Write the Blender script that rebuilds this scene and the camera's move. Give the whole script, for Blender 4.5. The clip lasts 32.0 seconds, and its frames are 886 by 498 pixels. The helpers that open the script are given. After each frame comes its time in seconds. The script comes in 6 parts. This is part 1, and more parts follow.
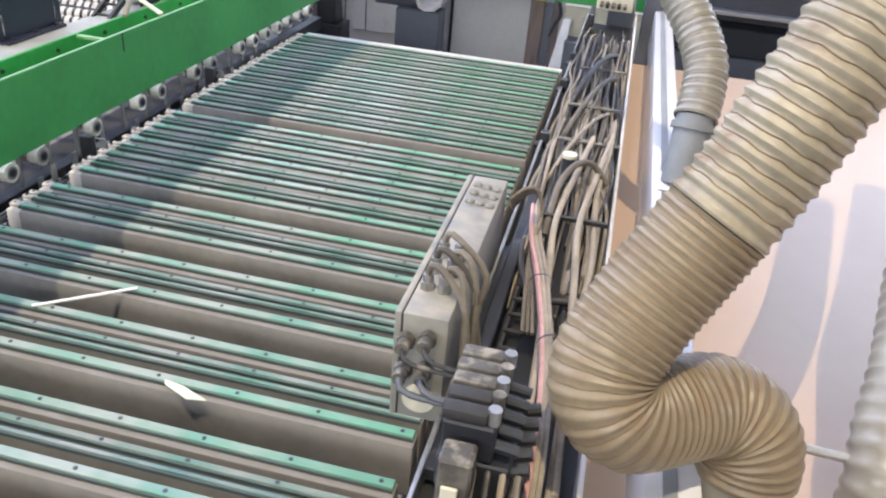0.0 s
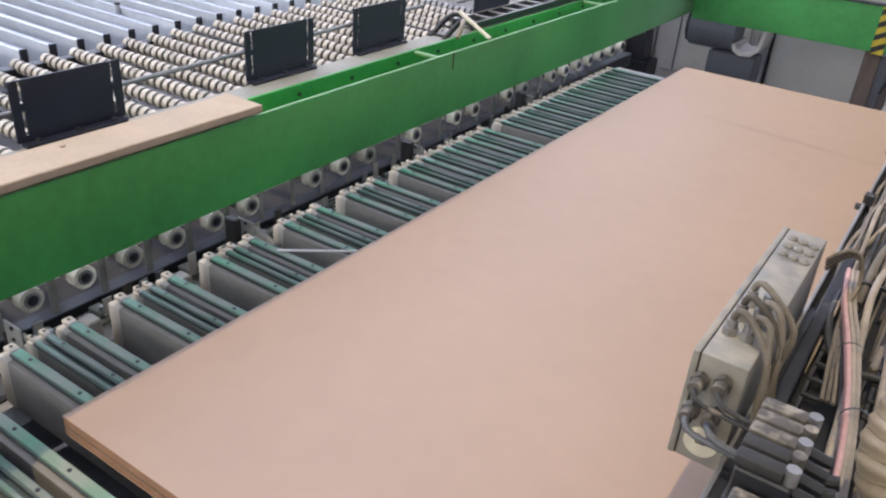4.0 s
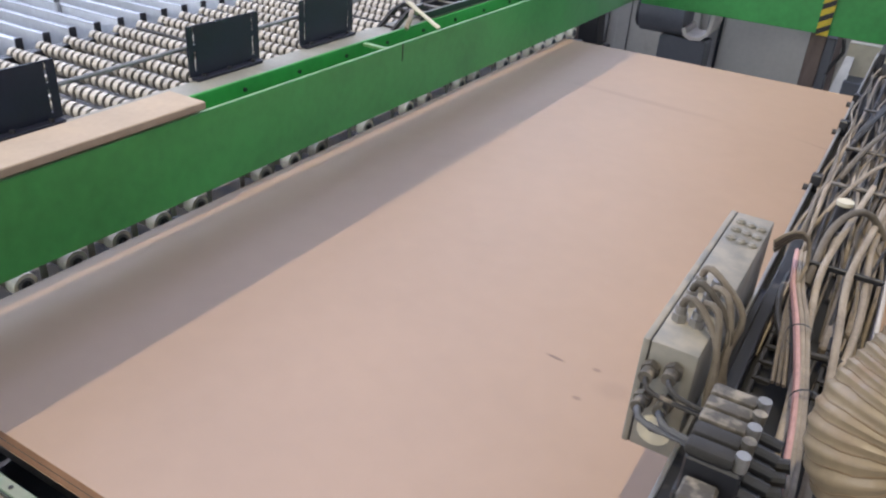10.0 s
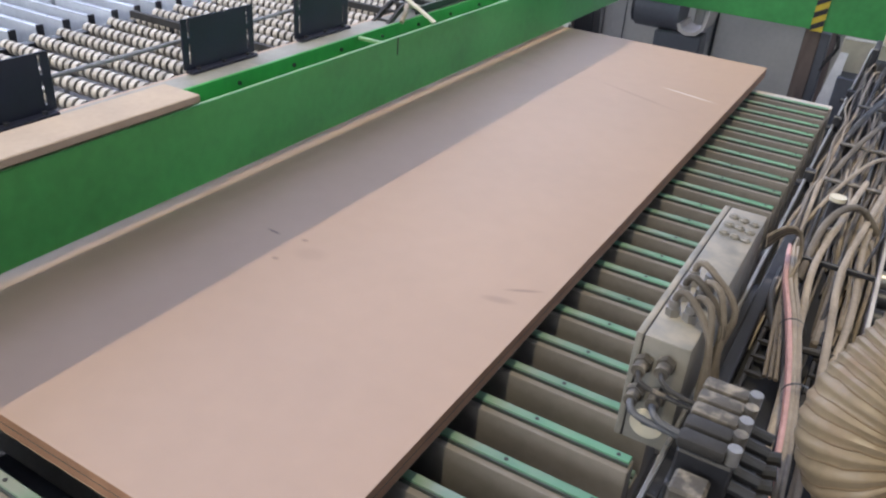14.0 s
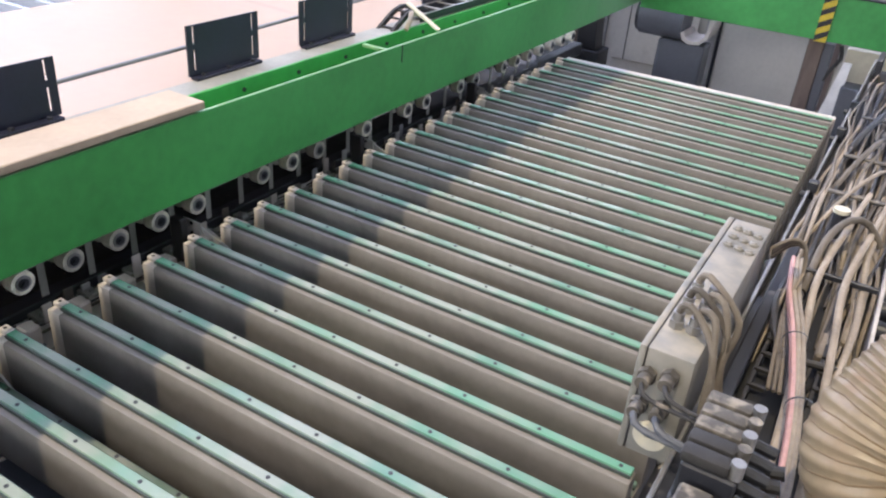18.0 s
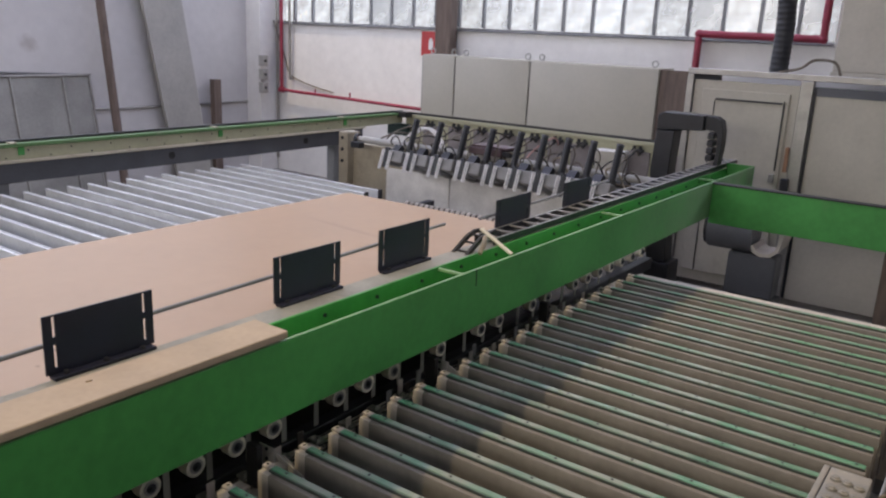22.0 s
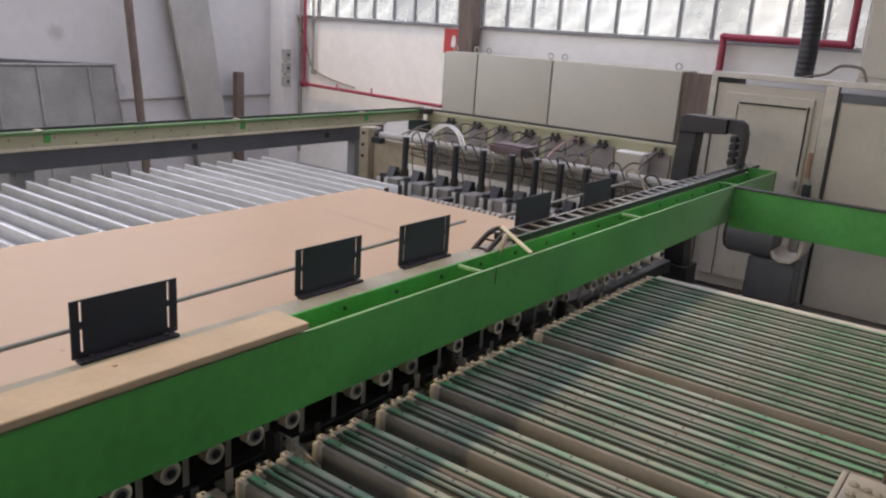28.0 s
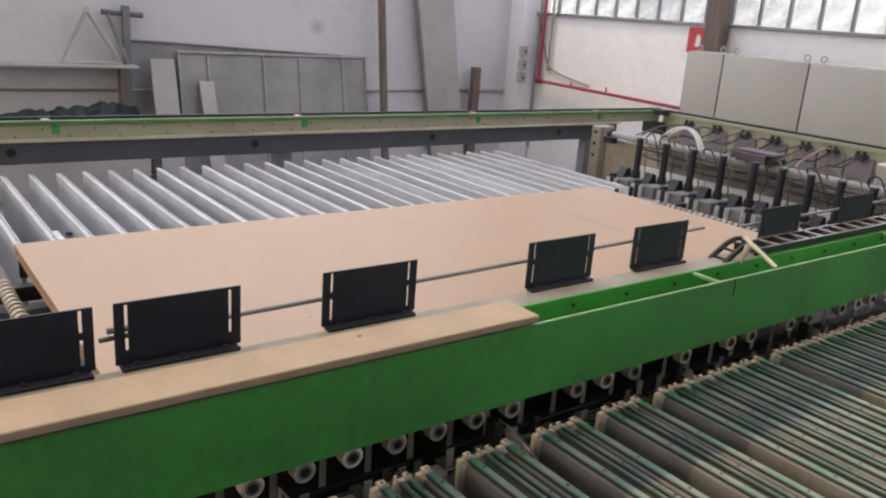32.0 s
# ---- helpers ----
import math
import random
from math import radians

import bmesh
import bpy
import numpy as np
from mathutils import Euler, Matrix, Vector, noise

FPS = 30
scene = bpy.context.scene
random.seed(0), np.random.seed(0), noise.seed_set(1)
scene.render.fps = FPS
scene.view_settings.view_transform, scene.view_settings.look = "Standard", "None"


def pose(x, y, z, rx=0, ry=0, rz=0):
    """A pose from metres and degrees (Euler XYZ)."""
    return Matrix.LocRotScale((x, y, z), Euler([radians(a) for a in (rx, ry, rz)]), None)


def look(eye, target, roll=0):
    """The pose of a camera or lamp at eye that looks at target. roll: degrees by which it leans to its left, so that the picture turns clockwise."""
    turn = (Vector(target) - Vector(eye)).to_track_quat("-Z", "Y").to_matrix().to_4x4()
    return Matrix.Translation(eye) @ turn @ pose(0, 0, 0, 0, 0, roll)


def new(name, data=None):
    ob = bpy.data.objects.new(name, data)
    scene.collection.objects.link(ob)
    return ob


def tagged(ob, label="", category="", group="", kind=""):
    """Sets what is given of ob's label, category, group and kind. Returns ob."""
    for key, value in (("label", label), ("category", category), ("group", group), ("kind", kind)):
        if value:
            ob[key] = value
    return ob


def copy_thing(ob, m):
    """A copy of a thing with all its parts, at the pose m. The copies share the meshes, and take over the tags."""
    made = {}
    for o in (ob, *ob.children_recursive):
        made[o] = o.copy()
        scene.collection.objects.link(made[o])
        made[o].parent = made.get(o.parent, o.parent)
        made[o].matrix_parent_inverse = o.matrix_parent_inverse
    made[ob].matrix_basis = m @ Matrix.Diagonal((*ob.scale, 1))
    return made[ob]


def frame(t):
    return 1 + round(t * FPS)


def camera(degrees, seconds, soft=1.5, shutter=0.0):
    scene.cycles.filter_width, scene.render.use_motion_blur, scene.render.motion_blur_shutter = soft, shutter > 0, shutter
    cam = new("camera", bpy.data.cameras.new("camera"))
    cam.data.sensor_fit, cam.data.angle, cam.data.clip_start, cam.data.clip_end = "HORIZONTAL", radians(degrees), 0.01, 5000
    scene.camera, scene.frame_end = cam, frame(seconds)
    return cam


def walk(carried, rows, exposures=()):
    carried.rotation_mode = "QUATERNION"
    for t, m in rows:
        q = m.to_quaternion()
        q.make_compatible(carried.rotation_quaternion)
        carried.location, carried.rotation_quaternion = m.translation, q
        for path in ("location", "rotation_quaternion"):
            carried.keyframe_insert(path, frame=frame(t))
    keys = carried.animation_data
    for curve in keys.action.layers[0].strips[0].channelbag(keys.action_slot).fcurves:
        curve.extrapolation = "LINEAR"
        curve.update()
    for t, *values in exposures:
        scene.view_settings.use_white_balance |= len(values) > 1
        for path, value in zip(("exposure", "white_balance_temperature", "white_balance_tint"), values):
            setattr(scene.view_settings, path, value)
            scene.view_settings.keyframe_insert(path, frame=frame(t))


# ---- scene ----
cam = camera(58.2, 32.0, soft=2.2)
PATH = [
    (0, (0.266, 0.205, 2.11), (-0.066, 1.917, 1.132), 5.2),
    (0.5, (0.243, 0.183, 2.114), (-0.068, 1.907, 1.149), 6.1),
    (1, (0.237, 0.194, 2.112), (-0.065, 1.928, 1.161), 6.1),
    (1.5, (0.223, 0.187, 2.114), (-0.075, 1.925, 1.17), 5.8),
    (2, (0.215, 0.169, 2.117), (-0.088, 1.91, 1.18), 6.5),
    (2.5, (0.198, 0.138, 2.12), (-0.296, 1.826, 1.169), 5.3),
    (3, (0.18, 0.11, 2.119), (-0.43, 1.761, 1.17), 5.7),
    (3.5, (0.168, 0.098, 2.111), (-0.6, 1.682, 1.163), 5.7),
    (4, (0.216, 0.123, 2.115), (-0.726, 1.604, 1.157), 4.5),
    (4.5, (0.266, 0.168, 2.102), (-0.682, 1.643, 1.141), 4.8),
    (6.5, (0.231, 0.15, 2.116), (-0.668, 1.65, 1.146), 3.4),
    (7, (0.235, 0.153, 2.118), (-0.66, 1.66, 1.155), 3.2),
    (7.5, (0.234, 0.156, 2.114), (-0.653, 1.674, 1.161), 3.2),
    (8, (0.233, 0.157, 2.112), (-0.649, 1.675, 1.154), 3.4),
    (8.5, (0.23, 0.158, 2.11), (-0.638, 1.668, 1.128), 3.7),
    (9, (0.229, 0.157, 2.112), (-0.634, 1.67, 1.129), 3.9),
    (9.5, (0.229, 0.16, 2.111), (-0.631, 1.679, 1.135), 4.1),
    (10, (0.226, 0.162, 2.11), (-0.632, 1.685, 1.138), 4.0),
    (10.5, (0.224, 0.166, 2.109), (-0.627, 1.682, 1.122), 4.0),
    (11, (0.225, 0.164, 2.109), (-0.622, 1.681, 1.117), 4.1),
    (11.5, (0.225, 0.164, 2.107), (-0.617, 1.683, 1.116), 4.3),
    (12, (0.226, 0.165, 2.11), (-0.616, 1.685, 1.12), 4.3),
    (12.5, (0.227, 0.166, 2.111), (-0.614, 1.689, 1.124), 4.3),
    (13, (0.229, 0.165, 2.11), (-0.61, 1.688, 1.122), 4.3),
    (13.5, (0.227, 0.167, 2.107), (-0.616, 1.689, 1.12), 4.3),
    (14, (0.228, 0.159, 2.111), (-0.614, 1.683, 1.128), 4.4),
    (14.5, (0.226, 0.165, 2.11), (-0.621, 1.687, 1.128), 4.5),
    (16.5, (0.226, 0.161, 2.113), (-0.624, 1.687, 1.138), 4.6),
    (17, (0.222, 0.161, 2.113), (-0.627, 1.686, 1.136), 4.7),
    (17.5, (0.221, 0.162, 2.112), (-0.63, 1.686, 1.136), 4.7),
    (18, (0.222, 0.16, 2.117), (-0.628, 1.688, 1.146), 4.8),
    (18.5, (0.218, 0.159, 2.136), (-0.639, 1.687, 1.172), 4.7),
    (19, (0.209, 0.163, 2.16), (-0.69, 1.727, 1.299), 4.4),
    (19.5, (0.202, 0.167, 2.197), (-0.771, 1.79, 1.55), 3.7),
    (20, (0.203, 0.157, 2.204), (-0.901, 1.738, 1.671), 2.5),
    (20.5, (0.203, 0.148, 2.205), (-0.928, 1.715, 1.691), 2.5),
    (21, (0.195, 0.157, 2.204), (-0.93, 1.727, 1.687), 2.6),
    (21.5, (0.193, 0.159, 2.204), (-0.929, 1.731, 1.684), 2.6),
    (22, (0.195, 0.159, 2.204), (-0.924, 1.733, 1.684), 2.6),
    (22.5, (0.194, 0.156, 2.205), (-0.926, 1.728, 1.682), 2.7),
    (23, (0.195, 0.157, 2.206), (-0.929, 1.725, 1.679), 2.8),
    (23.5, (0.193, 0.155, 2.204), (-0.932, 1.722, 1.674), 2.9),
    (24, (0.19, 0.159, 2.204), (-0.934, 1.725, 1.671), 2.9),
    (24.5, (0.19, 0.156, 2.204), (-0.933, 1.722, 1.672), 3.0),
    (25, (0.189, 0.158, 2.203), (-0.934, 1.726, 1.671), 3.2),
    (25.5, (0.188, 0.154, 2.201), (-0.933, 1.723, 1.671), 3.4),
    (27.5, (0.194, 0.15, 2.201), (-0.947, 1.706, 1.673), 3.3),
    (28, (0.191, 0.135, 2.203), (-0.959, 1.684, 1.675), 3.8),
    (28.5, (0.177, 0.12, 2.202), (-1.103, 1.561, 1.666), 3.7),
    (29, (0.167, 0.11, 2.198), (-1.21, 1.457, 1.659), 3.8),
    (29.5, (0.159, 0.111, 2.194), (-1.232, 1.443, 1.655), 4.7),
    (30, (0.163, 0.09, 2.191), (-1.316, 1.314, 1.628), 4.1),
    (30.5, (0.157, 0.093, 2.191), (-1.346, 1.282, 1.619), 4.1),
    (31, (0.152, 0.09, 2.188), (-1.35, 1.281, 1.619), 4.3),
    (31.5, (0.156, 0.087, 2.19), (-1.361, 1.259, 1.622), 4.1),
    (32, (0.148, 0.09, 2.188), (-1.375, 1.255, 1.619), 4.3),
]
EXPOSURES = [(0, 0.1, 6000, 12), (2, -0.12, 6050, 13), (3, -0.22, 6100, 13), (4, -0.42, 6200, 13), (7, -0.48, 6150, 12), (14, -0.52, 6050, 12), (17, 0.02, 6100, 15), (18.6, 0.02, 6100, 15), (19.3, -0.25, 6300, 14), (20.2, -1.02, 6600, 17), (21, -1.13, 6800, 16), (22, -1.1, 7000, 15), (24, -1.08, 7300, 15), (32, -0.93, 7500, 14)]
walk(cam, [(t, look(eye, target, roll)) for t, eye, target, roll in PATH], EXPOSURES)

# ---- light ----
world = bpy.data.worlds.new("hall_sky")
scene.world = world
world.use_nodes = True
wn = world.node_tree.nodes
sky = wn.new("ShaderNodeTexSky")
sky.sky_type, sky.sun_disc = "NISHITA", False
sky.sun_elevation, sky.sun_rotation = radians(73), radians(180)
world.node_tree.links.new(sky.outputs[0], wn["Background"].inputs[0])
wn["Background"].inputs[1].default_value = 0.12


def window_light(name, x, y, z, target, wide, high, watts, colour):
    data = bpy.data.lights.new(name, "AREA")
    data.shape, data.size, data.size_y, data.energy, data.color = "RECTANGLE", wide, high, watts, colour
    ob = new(name, data)
    ob.matrix_world = look((x, y, z), target)
    return ob


# the sun comes steeply through the roof openings, from behind
SUN_X, SUN_Y = 0.0, 0.3
sun = bpy.data.lights.new("sun", "SUN")
sun.energy, sun.angle, sun.color = 3.0, radians(0.06), (1.0, 0.85, 0.57)
sun_ob = new("sun", sun)
sun_ob.matrix_world = look((2, -5, 14), (2 + SUN_X, -5 + SUN_Y, 13))
# two unseen roof openings are added; the girder between them draws the table's shade band
DROP = 9.4 - 0.955
SKY_X0, SKY_X1, SKY_Y0, SKY_Y1 = -1.1 - SUN_X * DROP, 5.6, -1.6 - SUN_Y * DROP, 5.0 - SUN_Y * DROP
LEFT_X0, LEFT_X1 = -3.8 - SUN_X * DROP, -1.485 - SUN_X * DROP
window_light("window_light_left", -9.77, 1.2, 4.85, (0.0, 1.2, 4.85), 14.0, 4.1, 820, (0.72, 0.8, 1.0))
window_light("window_light_far", -5.3, 9.3, 3.4, (-5.3, 2.0, 3.4), 7.8, 1.9, 330, (0.72, 0.78, 1.0))
window_light("window_light_far_right", 4.2, 9.3, 3.8, (4.2, 2.0, 3.8), 4.6, 2.6, 430, (0.78, 0.84, 1.0))
# fill lamp added under the closed ceiling to lift the shade
window_light("roof_light", -5.06, 5.62, 9.36, (-5.06, 5.62, 0), 7.2, 5.9, 760, (0.56, 0.64, 1.0))
# unseen fill lamp, added to brighten faces turned towards the camera
window_light("window_light_back", -3.5, -7.55, 4.4, (-3.5, 0.0, 3.6), 9.8, 2.8, 430, (1.0, 0.95, 0.86))
scene.view_settings.exposure = 0.0

# ---- materials ----
def mat(name, colour, rough=0.5, metal=0.0, vary=0.15, scale=6.0, dust=None, dust_amount=0.0, bump=0.0, bump_scale=60.0, stretch=(1, 1, 1), spec=0.5, coat=0.0, per_object=0.0, rough_vary=0.07, dust_detail=8, dust_sides=0.35):
    m = bpy.data.materials.new(name)
    m.use_nodes = True
    nt = m.node_tree
    n, l = nt.nodes, nt.links
    b = n["Principled BSDF"]
    tc = n.new("ShaderNodeTexCoord")
    mp = n.new("ShaderNodeMapping")
    mp.inputs["Scale"].default_value = stretch
    l.new(tc.outputs["Object"], mp.inputs[0])
    big = n.new("ShaderNodeTexNoise")
    big.inputs["Scale"].default_value, big.inputs["Detail"].default_value = scale, 6
    l.new(mp.outputs[0], big.inputs["Vector"])
    fine = n.new("ShaderNodeTexNoise")
    fine.inputs["Scale"].default_value, fine.inputs["Detail"].default_value = scale * 11, 4
    l.new(mp.outputs[0], fine.inputs["Vector"])
    add = n.new("ShaderNodeMath")
    add.operation = "MULTIPLY_ADD"
    l.new(fine.outputs[0], add.inputs[0])
    add.inputs[1].default_value = 0.4
    l.new(big.outputs[0], add.inputs[2])
    ramp = n.new("ShaderNodeMapRange")
    l.new(add.outputs[0], ramp.inputs[0])
    ramp.inputs[1].default_value, ramp.inputs[2].default_value = 0.45, 0.95
    ramp.inputs[3].default_value, ramp.inputs[4].default_value = 1 - vary, 1 + vary
    last = ramp.outputs[0]
    if per_object:
        info = n.new("ShaderNodeObjectInfo")
        mr = n.new("ShaderNodeMapRange")
        mr.inputs[3].default_value, mr.inputs[4].default_value = 1 - per_object, 1 + per_object
        l.new(info.outputs["Random"], mr.inputs[0])
        mul = n.new("ShaderNodeMath")
        mul.operation = "MULTIPLY"
        l.new(last, mul.inputs[0])
        l.new(mr.outputs[0], mul.inputs[1])
        last = mul.outputs[0]
    tint = n.new("ShaderNodeVectorMath")
    tint.operation = "SCALE"
    tint.inputs[0].default_value = colour
    l.new(last, tint.inputs["Scale"])
    colour_out = tint.outputs[0]
    if dust:
        mask = n.new("ShaderNodeTexNoise")
        mask.inputs["Scale"].default_value, mask.inputs["Detail"].default_value = scale * 2.3, dust_detail
        l.new(tc.outputs["Object"], mask.inputs["Vector"])
        geo = n.new("ShaderNodeNewGeometry")
        sep = n.new("ShaderNodeSeparateXYZ")
        l.new(geo.outputs["Normal"], sep.inputs[0])
        up = n.new("ShaderNodeMapRange")
        l.new(sep.outputs[2], up.inputs[0])
        up.inputs[1].default_value, up.inputs[2].default_value, up.inputs[3].default_value = 0.0, 0.9, dust_sides
        mk = n.new("ShaderNodeMapRange")
        l.new(mask.outputs[0], mk.inputs[0])
        mk.inputs[1].default_value, mk.inputs[2].default_value = 0.75 - dust_amount * 0.5, 0.95 - dust_amount * 0.5
        mm = n.new("ShaderNodeMath")
        mm.operation = "MULTIPLY"
        l.new(mk.outputs[0], mm.inputs[0])
        l.new(up.outputs[0], mm.inputs[1])
        mix = n.new("ShaderNodeMix")
        mix.data_type = "RGBA"
        l.new(mm.outputs[0], mix.inputs[0])
        l.new(colour_out, mix.inputs[6])
        mix.inputs[7].default_value = (*dust, 1)
        colour_out = mix.outputs[2]
        rr = n.new("ShaderNodeMix")
        l.new(mm.outputs[0], rr.inputs[0])
        rr.inputs[2].default_value, rr.inputs[3].default_value = rough, 0.9
        l.new(rr.outputs[0], b.inputs["Roughness"])
    else:
        rv = n.new("ShaderNodeMapRange")
        l.new(big.outputs[0], rv.inputs[0])
        rv.inputs[1].default_value, rv.inputs[2].default_value = 0.1, 0.9
        rv.inputs[3].default_value, rv.inputs[4].default_value = max(0.02, rough - rough_vary), min(1, rough + rough_vary)
        l.new(rv.outputs[0], b.inputs["Roughness"])
    l.new(colour_out, b.inputs["Base Color"])
    b.inputs["Metallic"].default_value = metal
    b.inputs["Specular IOR Level"].default_value = spec
    b.inputs["Coat Weight"].default_value = coat
    if bump:
        bt = n.new("ShaderNodeTexNoise")
        bt.inputs["Scale"].default_value, bt.inputs["Detail"].default_value = bump_scale, 5
        l.new(mp.outputs[0], bt.inputs["Vector"])
        bp = n.new("ShaderNodeBump")
        bp.inputs["Strength"].default_value, bp.inputs["Distance"].default_value = bump, 0.004
        l.new(bt.outputs[0], bp.inputs["Height"])
        l.new(bp.outputs[0], b.inputs["Normal"])
    return m


DUST = (0.42, 0.35, 0.27)
GREEN = mat("green_paint", (0.056, 0.31, 0.07), 0.38, vary=0.22, scale=2.5, dust=(0.2, 0.32, 0.16), dust_amount=0.18, bump=0.05)
PALE_GREEN = mat("pale_green_paint", (0.43, 0.42, 0.28), 0.55, vary=0.12, scale=3, dust=DUST, dust_amount=0.4)
CREAM = mat("cream_plate", (0.6, 0.55, 0.42), 0.55, vary=0.12, scale=4, dust=DUST, dust_amount=0.5)
BAR = mat("dusty_beige_bar", (0.22, 0.203, 0.182), 0.55, vary=0.28, scale=3, dust=(0.21, 0.19, 0.166), dust_amount=0.9, bump=0.08, dust_sides=0.13)
CAP = mat("cream_end_cap", (0.5, 0.455, 0.4), 0.6, vary=0.15, scale=12, dust=(0.36, 0.32, 0.27), dust_amount=0.3)
STRIP = mat("green_slide_strip", (0.042, 0.21, 0.1), 0.28, vary=0.3, scale=1.6, dust=(0.27, 0.305, 0.25), dust_amount=0.78, stretch=(1, 3, 1), per_object=0.25, coat=0.35, dust_detail=3)


def fade_end(m, x0, x1, axis=0, least=1.0, most=0.3):
    """The overlay, dust on strips and painted haze on the beam, changes along the thing."""
    n, l = m.node_tree.nodes, m.node_tree.links
    tc, sep, mr = n.new("ShaderNodeTexCoord"), n.new("ShaderNodeSeparateXYZ"), n.new("ShaderNodeMapRange")
    l.new(tc.outputs["Object"], sep.inputs[0])
    l.new(sep.outputs[axis], mr.inputs[0])
    mr.inputs[1].default_value, mr.inputs[2].default_value, mr.inputs[3].default_value, mr.inputs[4].default_value = x0, x1, least, most
    for node in [q for q in n if q.type == "MIX"]:
        old = node.inputs[0].links[0].from_socket
        mul = n.new("ShaderNodeMath")
        mul.operation = "MULTIPLY"
        l.new(old, mul.inputs[0])
        l.new(mr.outputs[0], mul.inputs[1])
        l.new(mul.outputs[0], node.inputs[0])


fade_end(STRIP, -0.5, -0.08)
LIFT_STRIP = mat("dull_green_strip", (0.04, 0.125, 0.065), 0.3, vary=0.35, scale=1.6, dust=(0.22, 0.235, 0.205), dust_amount=0.72, stretch=(1, 3, 1), per_object=0.3, coat=0.3, dust_detail=4)
# the haze over the beam's far end is painted into its colour
BEAM_GREEN = mat("beam_green_hazed", (0.056, 0.31, 0.07), 0.38, vary=0.22, scale=2.5, dust=(0.3, 0.36, 0.27), dust_amount=0.95, dust_sides=1.0, bump=0.05)
fade_end(BEAM_GREEN, 0.9, 2.6, 1, 0.0, 0.5)
STRIP_DARK = mat("strip_black_edge", (0.05, 0.065, 0.055), 0.5)
ALU = mat("brushed_aluminium", (0.66, 0.67, 0.68), 0.42, metal=0.15, vary=0.18, scale=3, stretch=(1, 12, 1), bump=0.04, per_object=0.15)
STEEL = mat("dull_steel", (0.4, 0.39, 0.37), 0.42, metal=0.8, vary=0.2, scale=10)
STEEL_DARK = mat("dark_groove_steel", (0.09, 0.09, 0.09), 0.5, vary=0.2, scale=10)
GREY_PAINT = mat("grey_paint", (0.1, 0.105, 0.12), 0.5, vary=0.15, scale=4, dust=DUST, dust_amount=0.15)
MID_GREY = mat("mid_grey_paint", (0.2, 0.205, 0.21), 0.5, vary=0.15, scale=4, dust=DUST, dust_amount=0.2)
DARK = mat("black_steel", (0.02, 0.021, 0.026), 0.45, vary=0.25, scale=8, dust=(0.16, 0.15, 0.14), dust_amount=0.12)
PLATE = mat("blue_black_plate", (0.012, 0.014, 0.03), 0.5, vary=0.25, scale=9, bump=0.04)
RUBBER = mat("black_rubber", (0.028, 0.026, 0.024), 0.75, vary=0.3, scale=20, dust=(0.2, 0.165, 0.13), dust_amount=0.2)
WHITE_WHEEL = mat("white_plastic_wheel", (0.44, 0.4, 0.34), 0.5, vary=0.2, scale=30, dust=(0.3, 0.245, 0.185), dust_amount=0.4, per_object=0.2)
DIRTY_WHEEL = mat("dirty_white_wheel", (0.72, 0.67, 0.55), 0.55, vary=0.3, scale=25, dust=(0.2, 0.17, 0.14), dust_amount=0.35, per_object=0.35)
DUSTY_GREY = mat("dust_covered_grey", (0.075, 0.067, 0.056), 0.65, vary=0.3, scale=18, dust=(0.28, 0.245, 0.195), dust_amount=0.6)
BOX = mat("grey_box_enamel", (0.2, 0.193, 0.17), 0.45, vary=0.14, scale=8, dust=(0.32, 0.29, 0.24), dust_amount=0.7, bump=0.05)
CABINET = mat("cream_cabinet_enamel", (0.45, 0.425, 0.355), 0.45, vary=0.06, scale=2)
ENCLOSURE = mat("off_white_enclosure", (0.5, 0.465, 0.39), 0.5, vary=0.12, scale=2.5, dust=(0.24, 0.2, 0.15), dust_amount=0.2)
PLASTER = mat("white_plaster", (0.82, 0.81, 0.79), 0.85, vary=0.1, scale=0.9, bump=0.2, bump_scale=25, dust=(0.42, 0.4, 0.38), dust_amount=0.12)
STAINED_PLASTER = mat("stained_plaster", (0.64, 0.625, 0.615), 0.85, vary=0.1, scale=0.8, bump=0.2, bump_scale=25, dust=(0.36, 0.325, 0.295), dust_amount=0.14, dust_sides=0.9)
CONCRETE = mat("dusty_concrete", (0.23, 0.21, 0.19), 0.8, vary=0.25, scale=1.5, bump=0.2)
# grey chosen for the unseen walls, to hold down their bounced light
WALL_GREY = mat("grey_render", (0.42, 0.41, 0.39), 0.85, vary=0.15, scale=1.2, bump=0.2)
CEIL = mat("ceiling_board", (0.34, 0.34, 0.33), 0.85, vary=0.1, scale=1)
MDF = mat("raw_mdf", (0.42, 0.325, 0.225), 0.7, vary=0.12, scale=5, bump=0.05, bump_scale=200)
MDF_EDGE = mat("mdf_edge", (0.33, 0.18, 0.11), 0.8, vary=0.2, scale=14)
HOSE = mat("cream_plastic_hose", (0.32, 0.268, 0.182), 0.38, vary=0.28, scale=6, dust=(0.19, 0.125, 0.065), dust_amount=0.4, coat=0.2)
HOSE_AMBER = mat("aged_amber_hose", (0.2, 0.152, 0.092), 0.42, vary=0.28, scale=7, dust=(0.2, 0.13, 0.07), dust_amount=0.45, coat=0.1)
HOSE_WIRE = mat("hose_spiral", (0.16, 0.105, 0.055), 0.5, vary=0.3, scale=12)
CLEAR_HOSE = mat("grey_green_hose", (0.24, 0.215, 0.17), 0.35, vary=0.15, scale=9, coat=0.2)
CABLE_BEIGE = mat("dusty_beige_cable", (0.255, 0.21, 0.155), 0.75, vary=0.35, scale=9, per_object=0.35)
